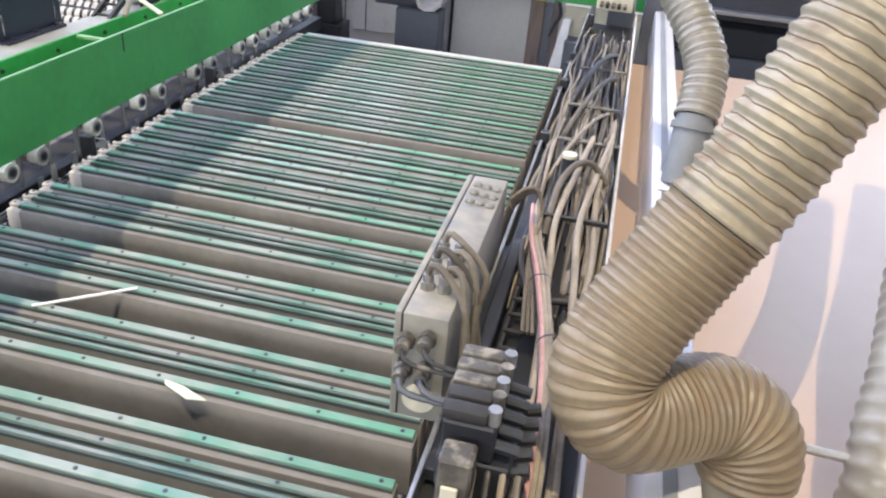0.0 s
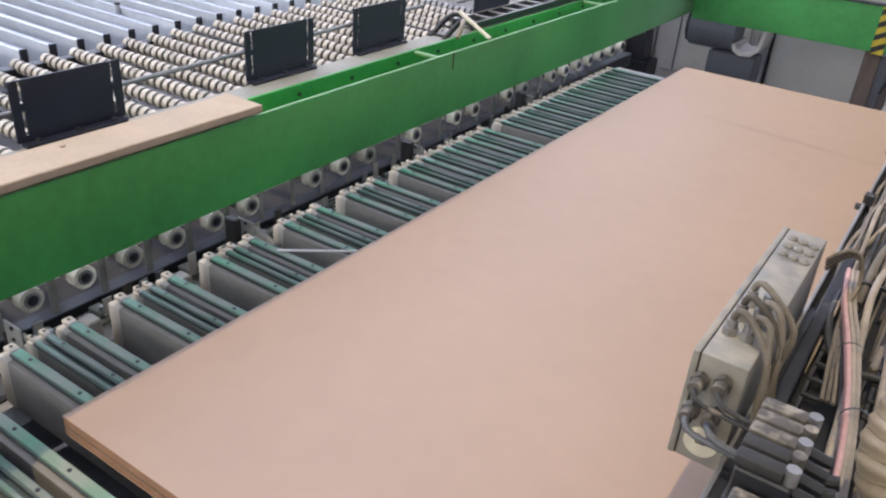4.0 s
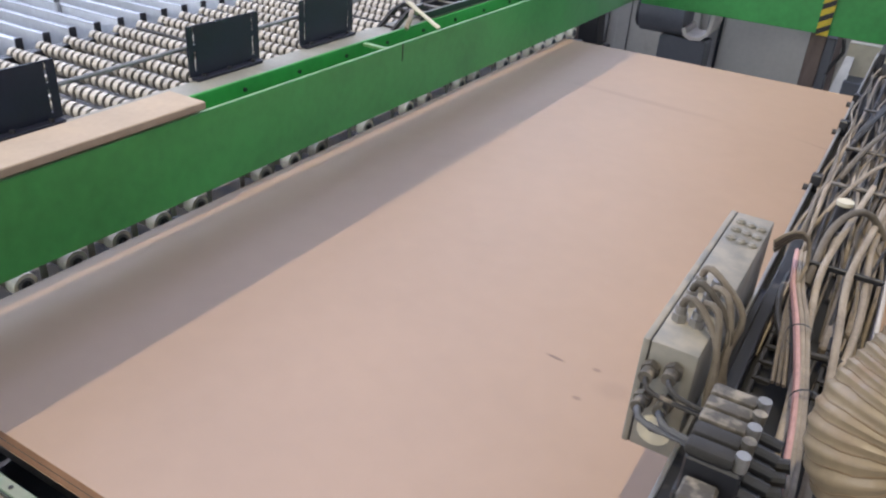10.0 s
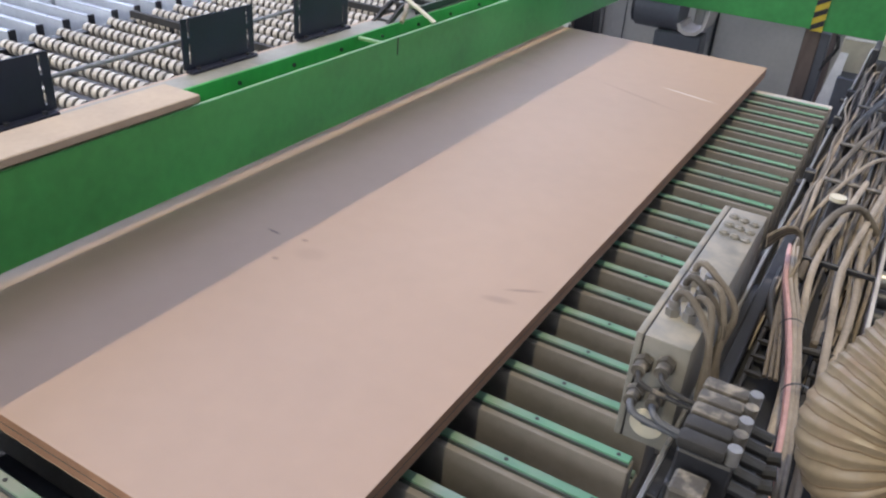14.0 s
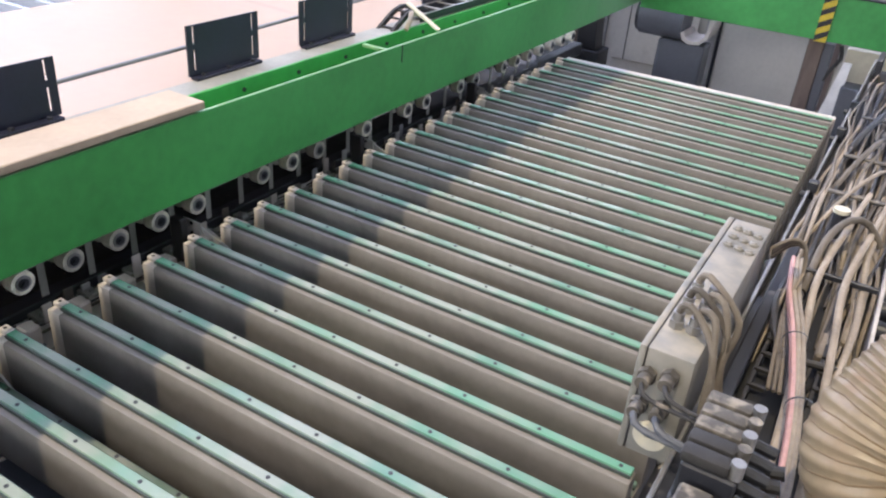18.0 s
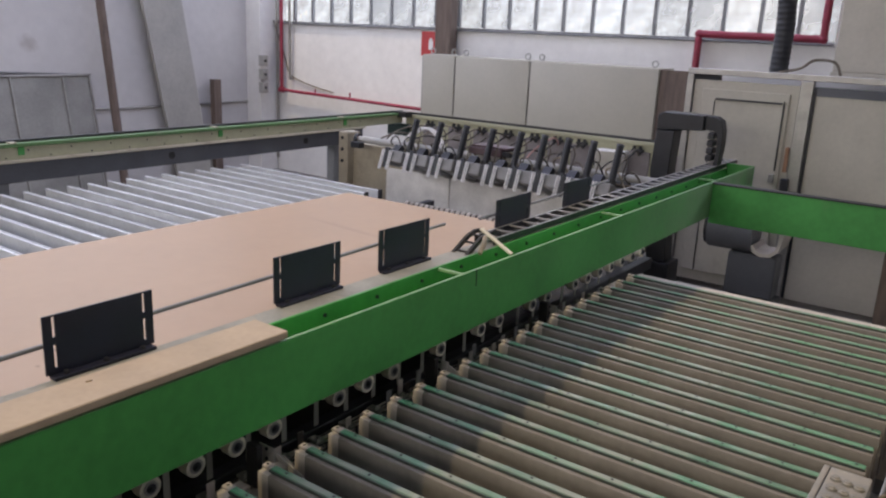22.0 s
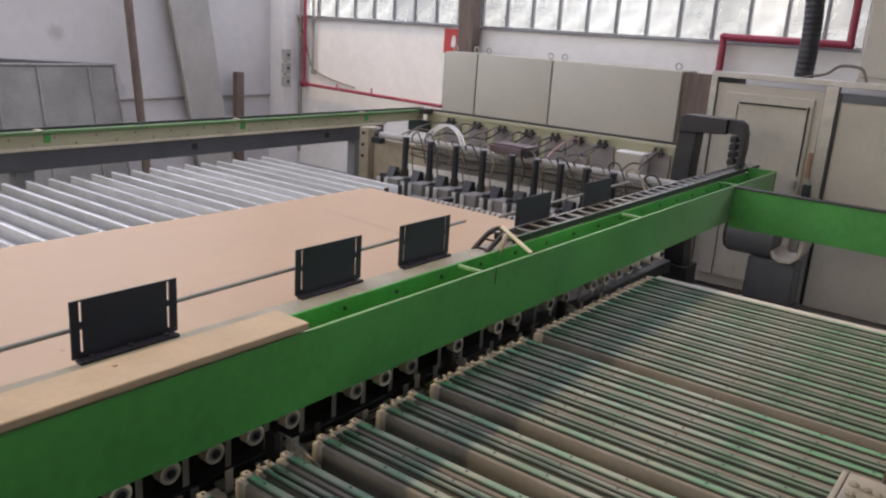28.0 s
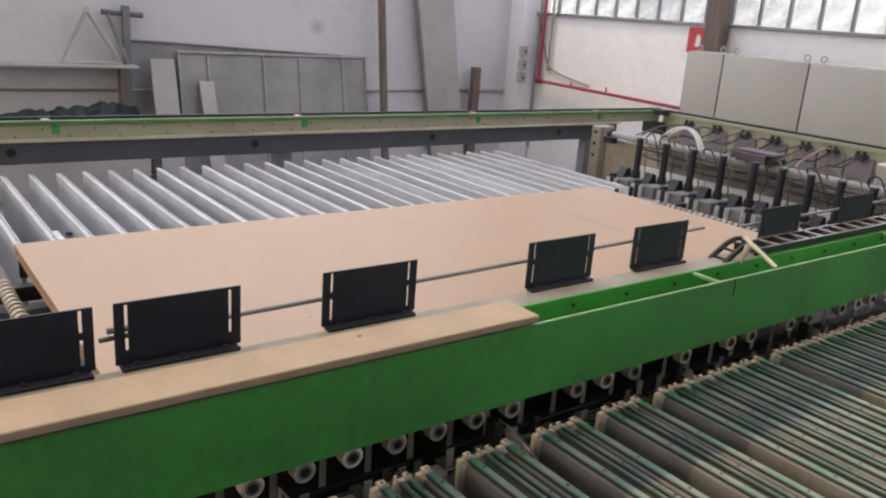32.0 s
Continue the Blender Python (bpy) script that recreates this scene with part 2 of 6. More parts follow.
CABLE_GREY = mat("dusty_grey_cable", (0.13, 0.11, 0.085), 0.75, vary=0.35, scale=9, per_object=0.45)
CABLE_PINK = mat("dusty_pink_cable", (0.5, 0.285, 0.25), 0.65, vary=0.25, scale=10, per_object=0.15)
CABLE_BLACK = mat("black_cable", (0.035, 0.033, 0.032), 0.6, vary=0.3, scale=14, dust=DUST, dust_amount=0.3)
RED = mat("red_pipe_paint", (0.3, 0.03, 0.06), 0.5, vary=0.15, scale=6)
SIGN_RED = mat("sign_red", (0.55, 0.06, 0.06), 0.5)
SIGN_WHITE = mat("sign_white", (0.8, 0.78, 0.75), 0.5)
YELLOW = mat("hazard_yellow", (0.6, 0.45, 0.03), 0.5, vary=0.2, scale=20)
BLACK = mat("hazard_black", (0.02, 0.02, 0.02), 0.5)
WOOD = mat("rough_timber", (0.16, 0.12, 0.1), 0.8, vary=0.3, scale=3, stretch=(8, 8, 1))
GREY_BOARD = mat("grey_leaning_board", (0.42, 0.41, 0.38), 0.7, vary=0.15, scale=2)
GREY_MESH = mat("grey_wire_mesh", (0.3, 0.295, 0.275), 0.7, vary=0.2, scale=3, bump=0.3, bump_scale=40)
CLAMP_GREY = mat("clamp_grey_enamel", (0.25, 0.24, 0.23), 0.5, vary=0.2, scale=9, dust=DUST, dust_amount=0.25)
FLANGE = mat("dusty_pale_flange", (0.27, 0.265, 0.23), 0.7, vary=0.2, scale=6, dust=(0.36, 0.33, 0.27), dust_amount=0.4)
DARK_GREY = mat("dark_grey_paint", (0.05, 0.05, 0.056), 0.5, vary=0.2, scale=5, dust=DUST, dust_amount=0.12)
EDGE_GREEN = mat("worn_green_edge", (0.2, 0.36, 0.17), 0.5, vary=0.3, scale=9)
OLD_GREEN = mat("faded_green_paint", (0.11, 0.23, 0.08), 0.5, vary=0.2, scale=3, dust=(0.3, 0.32, 0.22), dust_amount=0.4)
DARK_GREEN = mat("dark_green_sheet", (0.012, 0.03, 0.024), 0.7, vary=0.3, scale=8)


def panel_material():
    m = mat("melamine_board", (0.36, 0.243, 0.157), 0.46, vary=0.06, scale=1.3, bump=0.012, bump_scale=160, spec=0.6, rough_vary=0.02)
    nt = m.node_tree
    n, l = nt.nodes, nt.links
    b = n["Principled BSDF"]
    tc = n.new("ShaderNodeTexCoord")
    src = b.inputs["Base Color"].links[0].from_socket
    # scuffs: centre, half sizes, turn, darkness (board's own space)
    for x, y, a, w, turn, dark in ((1.257, 0.897, 0.026, 0.006, -6, 0.8), (1.42, 0.86, 0.05, 0.035, 10, 0.14), (1.36, 0.91, 0.012, 0.008, 0, 0.5), (1.36, 0.785, 0.012, 0.008, 0, 0.5), (1.985, 1.05, 0.05, 0.008, 30, 0.5), (1.95, 0.97, 0.045, 0.016, 15, 0.3), (1.67, 2.87, 0.22, 0.01, -22, 0.28), (0.75, 3.0, 0.4, 0.03, -6, 0.16), (1.86, 3.05, 0.13, 0.007, -14, -0.5)):
        mp = n.new("ShaderNodeMapping")
        mp.vector_type = "TEXTURE"
        mp.inputs["Location"].default_value = (x, y, 0.05)
        mp.inputs["Rotation"].default_value = (0, 0, radians(turn))
        mp.inputs["Scale"].default_value = (a, w, 0.03)
        l.new(tc.outputs["Object"], mp.inputs[0])
        ln = n.new("ShaderNodeVectorMath")
        ln.operation = "LENGTH"
        l.new(mp.outputs[0], ln.inputs[0])
        mr = n.new("ShaderNodeMapRange")
        l.new(ln.outputs["Value"], mr.inputs[0])
        mr.inputs[1].default_value, mr.inputs[2].default_value = 0.5, 1.2
        mr.inputs[3].default_value, mr.inputs[4].default_value = abs(dark), 0.0
        mix = n.new("ShaderNodeMix")
        mix.data_type = "RGBA"
        l.new(mr.outputs[0], mix.inputs[0])
        l.new(src, mix.inputs[6])
        mix.inputs[7].default_value = (0.12, 0.07, 0.05, 1) if dark > 0 else (0.9, 0.87, 0.83, 1)
        src = mix.outputs[2]
    l.new(src, b.inputs["Base Color"])
    return m


PANEL_TOP = panel_material()


# ---- building helpers ----
ORIGIN = {}
FRAME = [Matrix()]


def set_frame(x=0.0, y=0.0, z=0.0, size=1.0):
    """What is built from here on is drawn at this size and moved to this place."""
    FRAME[0] = Matrix.Translation((x, y, z)) @ Matrix.Scale(size, 4)


def thing(name, at, label, category, group="", kind=""):
    ob = new(name)
    ob.empty_display_size = 0.05
    ob.location = ORIGIN[ob] = FRAME[0] @ Vector(at)
    return tagged(ob, label, category, group, kind)


def shade(me, smooth=True):
    me.polygons.foreach_set("use_smooth", [smooth] * len(me.polygons))
    if smooth:
        me.set_sharp_from_angle(angle=radians(35))
    me.update()


def finish(name, bm, material, origin, smooth):
    if origin is not None:
        bmesh.ops.transform(bm, matrix=Matrix.Translation(-origin) @ FRAME[0], verts=bm.verts)
    elif FRAME[0][0][0] != 1.0:
        bmesh.ops.scale(bm, vec=[FRAME[0][0][0]] * 3, verts=bm.verts)
    me = bpy.data.meshes.new(name)
    bm.to_mesh(me)
    bm.free()
    for one in (material if isinstance(material, (list, tuple)) else [material]):
        me.materials.append(one)
    shade(me, smooth)
    return me


def part(name, bm, material, parent, label="", smooth=True):
    """One mesh under a thing or a part; its points are given in the world."""
    origin = ORIGIN[parent]
    ob = new(name, finish(name, bm, material, origin, smooth))
    ob.parent = parent
    ORIGIN[ob] = origin
    return tagged(ob, label)


def solo(name, bm, material, label, category, at=None, group="", kind="", smooth=True):
    """A thing of one mesh, with its points given in the world."""
    at = FRAME[0] @ Vector(at) if at else Vector((0, 0, 0))
    ob = new(name, finish(name, bm, material, at, smooth))
    ob.location = at
    ORIGIN[ob] = at
    return tagged(ob, label, category, group, kind)


def piece(name, mesh, parent, at, turn=None):
    """A part on shared mesh data, at a place given in the world."""
    ob = new(name, mesh)
    ob.parent = parent
    ob.location = FRAME[0] @ Vector(at) - ORIGIN[parent]
    if turn:
        ob.rotation_euler = turn
    return ob


def box(x0, x1, y0, y1, z0, z1, bevel=0.0, bm=None, seg=1):
    own = bmesh.new()
    bmesh.ops.create_cube(own, size=1.0)
    for v in own.verts:
        v.co = (x0 + (v.co.x + 0.5) * (x1 - x0), y0 + (v.co.y + 0.5) * (y1 - y0), z0 + (v.co.z + 0.5) * (z1 - z0))
    if bevel:
        bmesh.ops.bevel(own, geom=list(own.edges), offset=bevel, segments=seg, affect="EDGES", profile=0.5)
    return merge(bm, own)


def merge(bm, own):
    if bm is None:
        return own
    me = bpy.data.meshes.new("tmp")
    own.to_mesh(me)
    own.free()
    bm.from_mesh(me)
    bpy.data.meshes.remove(me)
    return bm


def rod(a, b, r, bm=None, seg=12, r2=None, cap=True):
    a, b = Vector(a), Vector(b)
    own = bmesh.new()
    bmesh.ops.create_cone(own, cap_ends=cap, segments=seg, radius1=r, radius2=r if r2 is None else r2, depth=(b - a).length)
    turn = (b - a).to_track_quat("Z", "Y").to_matrix().to_4x4()
    bmesh.ops.transform(own, matrix=Matrix.Translation((a + b) / 2) @ turn, verts=own.verts)
    return merge(bm, own)


def slab(points, axis, lo, hi, bm=None, bevel=0.0):
    """A flat outline (pairs) pushed along an axis from lo to hi."""
    own = bmesh.new()
    rows = []
    for d in (lo, hi):
        row = []
        for u, v in points:
            row.append(own.verts.new({"x": (d, u, v), "y": (u, d, v), "z": (u, v, d)}[axis]))
        rows.append(row)
    own.faces.new(rows[0])
    own.faces.new(list(reversed(rows[1])))
    for i in range(len(points)):
        j = (i + 1) % len(points)
        own.faces.new((rows[0][i], rows[1][i], rows[1][j], rows[0][j]))
    bmesh.ops.recalc_face_normals(own, faces=own.faces)
    if bevel:
        bmesh.ops.bevel(own, geom=list(own.edges), offset=bevel, segments=1, affect="EDGES")
    return merge(bm, own)


def curve_points(points, step):
    """Catmull-Rom through the points, at about even steps."""
    p = [Vector(q) for q in points]
    p = [p[0] * 2 - p[1]] + p + [p[-1] * 2 - p[-2]]
    out = []
    for i in range(1, len(p) - 2):
        a, b, c, d = p[i - 1 : i + 3]
        n = max(2, int((c - b).length / step))
        for k in range(n):
            t = k / n
            out.append(0.5 * (2 * b + (c - a) * t + (2 * a - 5 * b + 4 * c - d) * t * t + (3 * b - a - 3 * c + d) * t ** 3))
    out.append(p[-2])
    return out


def sweep(path, radius, seg=8, bm=None, caps=True):
    """A tube along the path; radius is a number or a function of the step."""
    own = bmesh.new()
    n = len(path)
    tangent = (path[1] - path[0]).normalized()
    side = tangent.orthogonal().normalized()
    rings = []
    for i, q in enumerate(path):
        nxt = (path[min(i + 1, n - 1)] - path[max(i - 1, 0)]).normalized()
        side = (side - nxt * side.dot(nxt)).normalized()
        up = nxt.cross(side)
        r = radius(i) if callable(radius) else radius
        rings.append([own.verts.new(q + (side * math.cos(2 * math.pi * k / seg) + up * math.sin(2 * math.pi * k / seg)) * r) for k in range(seg)])
    for i in range(n - 1):
        for k in range(seg):
            j = (k + 1) % seg
            own.faces.new((rings[i][k], rings[i][j], rings[i + 1][j], rings[i + 1][k]))
    if caps:
        own.faces.new(list(reversed(rings[0])))
        own.faces.new(rings[-1])
    return merge(bm, own)


def cable(name, points, r, material, label, group="", step=0.03, seg=7):
    return solo(name, sweep(curve_points(points, step), r, seg), material, label, "cable", at=points[0], group=group)


# ---- the hall ----
WALL_L, WALL_F, WALL_R, WALL_B, ROOF = -9.7, 8.95, 7.2, -7.5, 9.4
solo("floor", box(WALL_L - 0.3, WALL_R + 0.3, WALL_B - 0.3, WALL_F + 0.3, -0.2, 0.0), CONCRETE, "dusty grey concrete factory floor", "floor", kind="structure")
# unseen ceiling; openings over the table and a narrow far-left one are added for sunlight
bm = bmesh.new()
for x0, x1, y0, y1 in ((WALL_L - 0.3, LEFT_X0, SKY_Y0, SKY_Y1), (LEFT_X1, SKY_X0, SKY_Y0, SKY_Y1), (WALL_L - 0.3, SKY_X0, WALL_B - 0.3, SKY_Y0), (WALL_L - 0.3, SKY_X0, SKY_Y1, 6.32), (WALL_L - 0.3, -9.2, 6.32, 6.8), (-6.55, SKY_X0, 6.32, 6.8), (WALL_L - 0.3, SKY_X0, 6.8, WALL_F + 0.3), (SKY_X1, WALL_R + 0.3, WALL_B - 0.3, WALL_F + 0.3), (SKY_X0, SKY_X1, WALL_B - 0.3, SKY_Y0), (SKY_X0, SKY_X1, SKY_Y1, WALL_F + 0.3)):
    box(x0, x1, y0, y1, ROOF, ROOF + 0.2, bm=bm)
solo("ceiling", bm, CEIL, "unseen high ceiling with openings added to shape the sunlight", "ceiling", kind="structure", smooth=False)
solo("wall_right", box(WALL_R, WALL_R + 0.3, WALL_B, WALL_F, 0, ROOF), WALL_GREY, "unseen grey wall, darkened to limit bounced light", "wall", kind="structure")
# unseen back wall; its wide opening is added for the fill lamp
bm = box(WALL_L, WALL_R, WALL_B - 0.3, WALL_B, 0, 2.9)
box(WALL_L, WALL_R, WALL_B - 0.3, WALL_B, 5.9, ROOF, bm=bm)
box(WALL_L, -8.5, WALL_B - 0.3, WALL_B, 2.9, 5.9, bm=bm)
box(1.5, WALL_R, WALL_B - 0.3, WALL_B, 2.9, 5.9, bm=bm)
solo("wall_back", bm, WALL_GREY, "unseen grey rendered wall with an opening added for fill light", "wall", kind="structure", smooth=False)
# far wall with a long window band
WIN_Z0, WIN_Z1 = 2.27, 4.4
WIN_X0, WIN_X1 = -9.5, -1.45
RW_X0, RW_X1, RW_Z1 = 2.0, 6.5, 5.1
bm = box(WALL_L, WALL_R, WALL_F, WALL_F + 0.3, 0, WIN_Z0)
box(WALL_L, WIN_X1, WALL_F, WALL_F + 0.3, WIN_Z1, ROOF, bm=bm)
box(WALL_L, WIN_X0, WALL_F, WALL_F + 0.3, WIN_Z0, WIN_Z1, bm=bm)
box(WIN_X1, RW_X0, WALL_F, WALL_F + 0.3, WIN_Z0, ROOF, bm=bm)
box(RW_X0, WALL_R, WALL_F, WALL_F + 0.3, RW_Z1, ROOF, bm=bm)
box(RW_X1, WALL_R, WALL_F, WALL_F + 0.3, WIN_Z0, RW_Z1, bm=bm)
solo("wall_far", bm, PLASTER, "white plaster wall under a band of windows", "wall", kind="structure", smooth=False)
# left wall, with a long high window band
LW_Y0, LW_Y1, LW_Z0, LW_Z1 = -5.8, 8.25, 2.75, 6.95
bm = box(WALL_L - 0.3, WALL_L, WALL_B, WALL_F + 0.3, 0, LW_Z0)
box(WALL_L - 0.3, WALL_L, WALL_B, WALL_F + 0.3, LW_Z1, ROOF, bm=bm)
box(WALL_L - 0.3, WALL_L, WALL_B, LW_Y0, LW_Z0, LW_Z1, bm=bm)
box(WALL_L - 0.3, WALL_L, LW_Y1, WALL_F + 0.3, LW_Z0, LW_Z1, bm=bm)
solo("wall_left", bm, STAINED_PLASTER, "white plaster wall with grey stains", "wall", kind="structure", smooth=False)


def glow_material():
    m = bpy.data.materials.new("overcast_daylight")
    m.use_nodes = True
    n, l = m.node_tree.nodes, m.node_tree.links
    n.remove(n["Principled BSDF"])
    e = n.new("ShaderNodeEmission")
    e.inputs[0].default_value, e.inputs[1].default_value = (0.96, 0.98, 1.0, 1), 3.3
    l.new(e.outputs[0], n["Material Output"].inputs[0])
    return m


def pane_material():
    m = bpy.data.materials.new("frosted_dirty_glass")
    m.use_nodes = True
    n, l = m.node_tree.nodes, m.node_tree.links
    n.remove(n["Principled BSDF"])
    tr, df, mix = n.new("ShaderNodeBsdfTransparent"), n.new("ShaderNodeBsdfDiffuse"), n.new("ShaderNodeMixShader")
    gl, mix2 = n.new("ShaderNodeBsdfGlossy"), n.new("ShaderNodeMixShader")
    tr.inputs[0].default_value = (0.95, 0.98, 1, 1)
    df.inputs[0].default_value = (0.42, 0.44, 0.44, 1)
    gl.inputs["Roughness"].default_value = 0.15
    tc, no, info = n.new("ShaderNodeTexCoord"), n.new("ShaderNodeTexNoise"), n.new("ShaderNodeObjectInfo")
    no.inputs["Scale"].default_value, no.inputs["Detail"].default_value = 2.6, 7
    l.new(tc.outputs["Object"], no.inputs["Vector"])
    mr = n.new("ShaderNodeMapRange")
    mr.inputs[1].default_value, mr.inputs[2].default_value, mr.inputs[3].default_value, mr.inputs[4].default_value = 0.35, 0.75, 0.05, 0.5
    l.new(no.outputs[0], mr.inputs[0])
    ad = n.new("ShaderNodeMath")
    ad.operation = "MULTIPLY_ADD"
    l.new(info.outputs["Random"], ad.inputs[0])
    ad.inputs[1].default_value = 0.3
    l.new(mr.outputs[0], ad.inputs[2])
    l.new(ad.outputs[0], mix.inputs[0])
    l.new(tr.outputs[0], mix.inputs[1])
    l.new(df.outputs[0], mix.inputs[2])
    mix2.inputs[0].default_value = 0.06
    l.new(mix.outputs[0], mix2.inputs[1])
    l.new(gl.outputs[0], mix2.inputs[2])
    l.new(mix2.outputs[0], n["Material Output"].inputs[0])
    return m


GLOW, PANE = glow_material(), pane_material()
# this first sheet is an added glow behind the unseen back opening
solo("backdrop", box(-10, 3, WALL_B - 1.25, WALL_B - 1.2, 2, 7), GLOW, "glowing sheet added outside the unseen back opening", "sky", kind="structure")
solo("backdrop", box(-13, 10, WALL_F + 1.2, WALL_F + 1.25, 0, 8), GLOW, "bright overcast sky outside the windows", "sky", kind="structure")
solo("backdrop", box(WALL_L - 1.3, WALL_L - 1.25, -9.0, 11.0, 1, 9), GLOW, "bright overcast sky outside the window", "sky", kind="structure")
win = thing("window_1", (WIN_X0, WALL_F, WIN_Z0), "long band of frosted industrial windows with steel mullions", "window", kind="structure")
part("window_frame", box(WIN_X0, WIN_X1, WALL_F + 0.1, WALL_F + 0.16, WIN_Z0 + 0.001, WIN_Z0 + 0.03, 0.003, box(WIN_X0, WIN_X1, WALL_F + 0.1, WALL_F + 0.16, WIN_Z1 - 0.05, WIN_Z1, 0.004)), MID_GREY, win)
part("window_sill", box(WIN_X0, WIN_X1, WALL_F - 0.04, WALL_F + 0.1, WIN_Z0 - 0.012, WIN_Z0 - 0.002, 0.002), GREY_PAINT, win)
n_pane = 21
step = (WIN_X1 - WIN_X0) / n_pane
mull = finish("mullion", box(-0.018, 0.018, -0.025, 0.025, 0, WIN_Z1 - WIN_Z0 - 0.081, 0.003), MID_GREY, None, True)
pane = finish("pane", box(0.012, step - 0.012, -0.003, 0.003, 0, WIN_Z1 - WIN_Z0 - 0.081), PANE, None, False)
for i in range(n_pane + 1):
    piece("mullion", mull, win, (WIN_X0 + i * step, WALL_F + 0.13, WIN_Z0 + 0.031))
    if i < n_pane:
        p = piece("pane", pane, win, (WIN_X0 + i * step, WALL_F + 0.13, WIN_Z0 + 0.031))
        p.visible_shadow = False
win2 = thing("window_2", (WALL_L, LW_Y0, LW_Z0), "long high band of windows with brown bars", "window", kind="structure")
part("window_frame", box(WALL_L - 0.24, WALL_L - 0.18, LW_Y0, LW_Y1, LW_Z0, LW_Z0 + 0.06, 0.004), WOOD, win2)
bar2 = finish("mullion", box(-0.02, 0.02, -0.02, 0.02, 0, LW_Z1 - LW_Z0 - 0.06, 0.003), WOOD, None, True)
n2 = 38
step2 = (LW_Y1 - LW_Y0) / n2
pane2 = finish("pane", box(-0.003, 0.003, 0.012, step2 - 0.012, 0, LW_Z1 - LW_Z0 - 0.06), PANE, None, False)
for k in range(n2 + 1):
    piece("mullion", bar2, win2, (WALL_L - 0.21, LW_Y0 + k * step2, LW_Z0 + 0.06))
    if k < n2:
        p = piece("pane", pane2, win2, (WALL_L - 0.21, LW_Y0 + k * step2, LW_Z0 + 0.06))
        p.visible_shadow = False
win3 = thing("window_3", (RW_X0, WALL_F, WIN_Z0), "wide frosted window in the far wall", "window", kind="structure")
part("window_frame", box(RW_X0, RW_X1, WALL_F + 0.1, WALL_F + 0.16, WIN_Z0, WIN_Z0 + 0.05, 0.004), MID_GREY, win3)
p = part("pane", box(RW_X0, RW_X1, WALL_F + 0.12, WALL_F + 0.126, WIN_Z0 + 0.051, RW_Z1), PANE, win3)
p.visible_shadow = False

# unseen white panels, added to go with the ceiling fill lamp
roof_light = thing("window_4", (-4.9, 4.6, 9.385), "unseen white panels added above the ceiling fill lamp", "window", kind="structure")
for k in range(4):
    for y0, y1 in ((2.65, 6.25), (6.9, 8.6)):
        part("pane", box(-8.7 + 1.82 * k + 0.02, -6.88 + 1.82 * k - 0.02, y0, y1, 9.38, 9.392), SIGN_WHITE, roof_light)

# ---- the main green beam ----
BX0, BX1, BZ0, BZ1 = -1.74, -1.52, 1.012, 1.27
BEAM_END = 6.9
beam = thing("green_beam", (-1.66, 3.3, BZ0), "long green-painted steel channel beam over the table", "beam")
part("side_wall", box(BX1 - 0.012, BX1, -1.2, BEAM_END, BZ0, BZ1, 0.003), BEAM_GREEN, beam)
part("side_wall", box(BX0, BX0 + 0.012, -1.2, BEAM_END, 1.137, 1.236, 0.003), GREEN, beam)
part("channel_floor", box(BX0 + 0.012, BX1 - 0.012, -1.2, BEAM_END, 1.138, 1.144), GREEN, beam)
part("flange", box(BX0 - 0.115, BX0 - 0.0005, -1.2, BEAM_END, 1.2235, 1.2285, 0.001), FLANGE, beam, "dusty pale mounting flange")
for y in (2.84, 4.47, 6.2):
    part("tie_bar", box(BX0 + 0.012, BX1 - 0.012, y - 0.01, y + 0.01, 1.218, 1.232, 0.003), EDGE_GREEN, beam)
part("weld_seam", box(BX1 - 0.001, BX1 + 0.002, 2.816, 2.822, BZ1 - 0.07, BZ1 + 0.001, 0.001), DARK, beam)
part("edge_line", box(BX1 - 0.011, BX1 - 0.001, -1.2, BEAM_END, BZ1 + 0.0004, BZ1 + 0.0012), EDGE_GREEN, beam, "worn pale top edge")
part("end_plate", box(BX0, BX1 + 0.004, BEAM_END, BEAM_END + 0.012, BZ0, 1.275, 0.002), GREEN, beam)
bolt = finish("bolt", rod((0, 0, 0), (0.006, 0, 0), 0.008, seg=8), DARK, None, True)
for k in range(22):
    piece("bolt", bolt, beam, (BX0 + 0.012, 0.4 + k * 0.29, 1.2))

cross = thing("green_cross_beam", (0.2, 5.87, 0.965), "green-painted cross beam with a black top edge", "beam")
part("web", box(BX1 + 0.002, 0.42, 5.86, 5.872, 0.975, 1.255, 0.002), GREEN, cross)
part("top_edge", box(BX1 + 0.002, 0.42, 5.851, 5.93, 1.2555, 1.266, 0.002), BLACK, cross, "black rubber edging")
part("lower_flange", box(BX1 + 0.002, 0.42, 5.873, 5.97, 0.975, 0.987, 0.002), GREEN, cross)
hz = part("hazard_tape", box(-0.345, -0.27, 5.852, 5.858, 0.967, 1.258), YELLOW, cross, "yellow and black hazard tape")
for k in range(4):
    z = 0.968 + k * 0.078
    part("tape_bar", slab([(-0.345, z), (-0.27, z + 0.042), (-0.27, z + 0.078), (-0.345, z + 0.036)], "y", 5.8485, 5.8515), BLACK, hz)

# ---- supporting table, right of the beam ----
PITCH, FIRST = 0.1545, 0.563
BAR_X0, BAR_X1, BAR_Z = -1.50, -0.005, 0.90


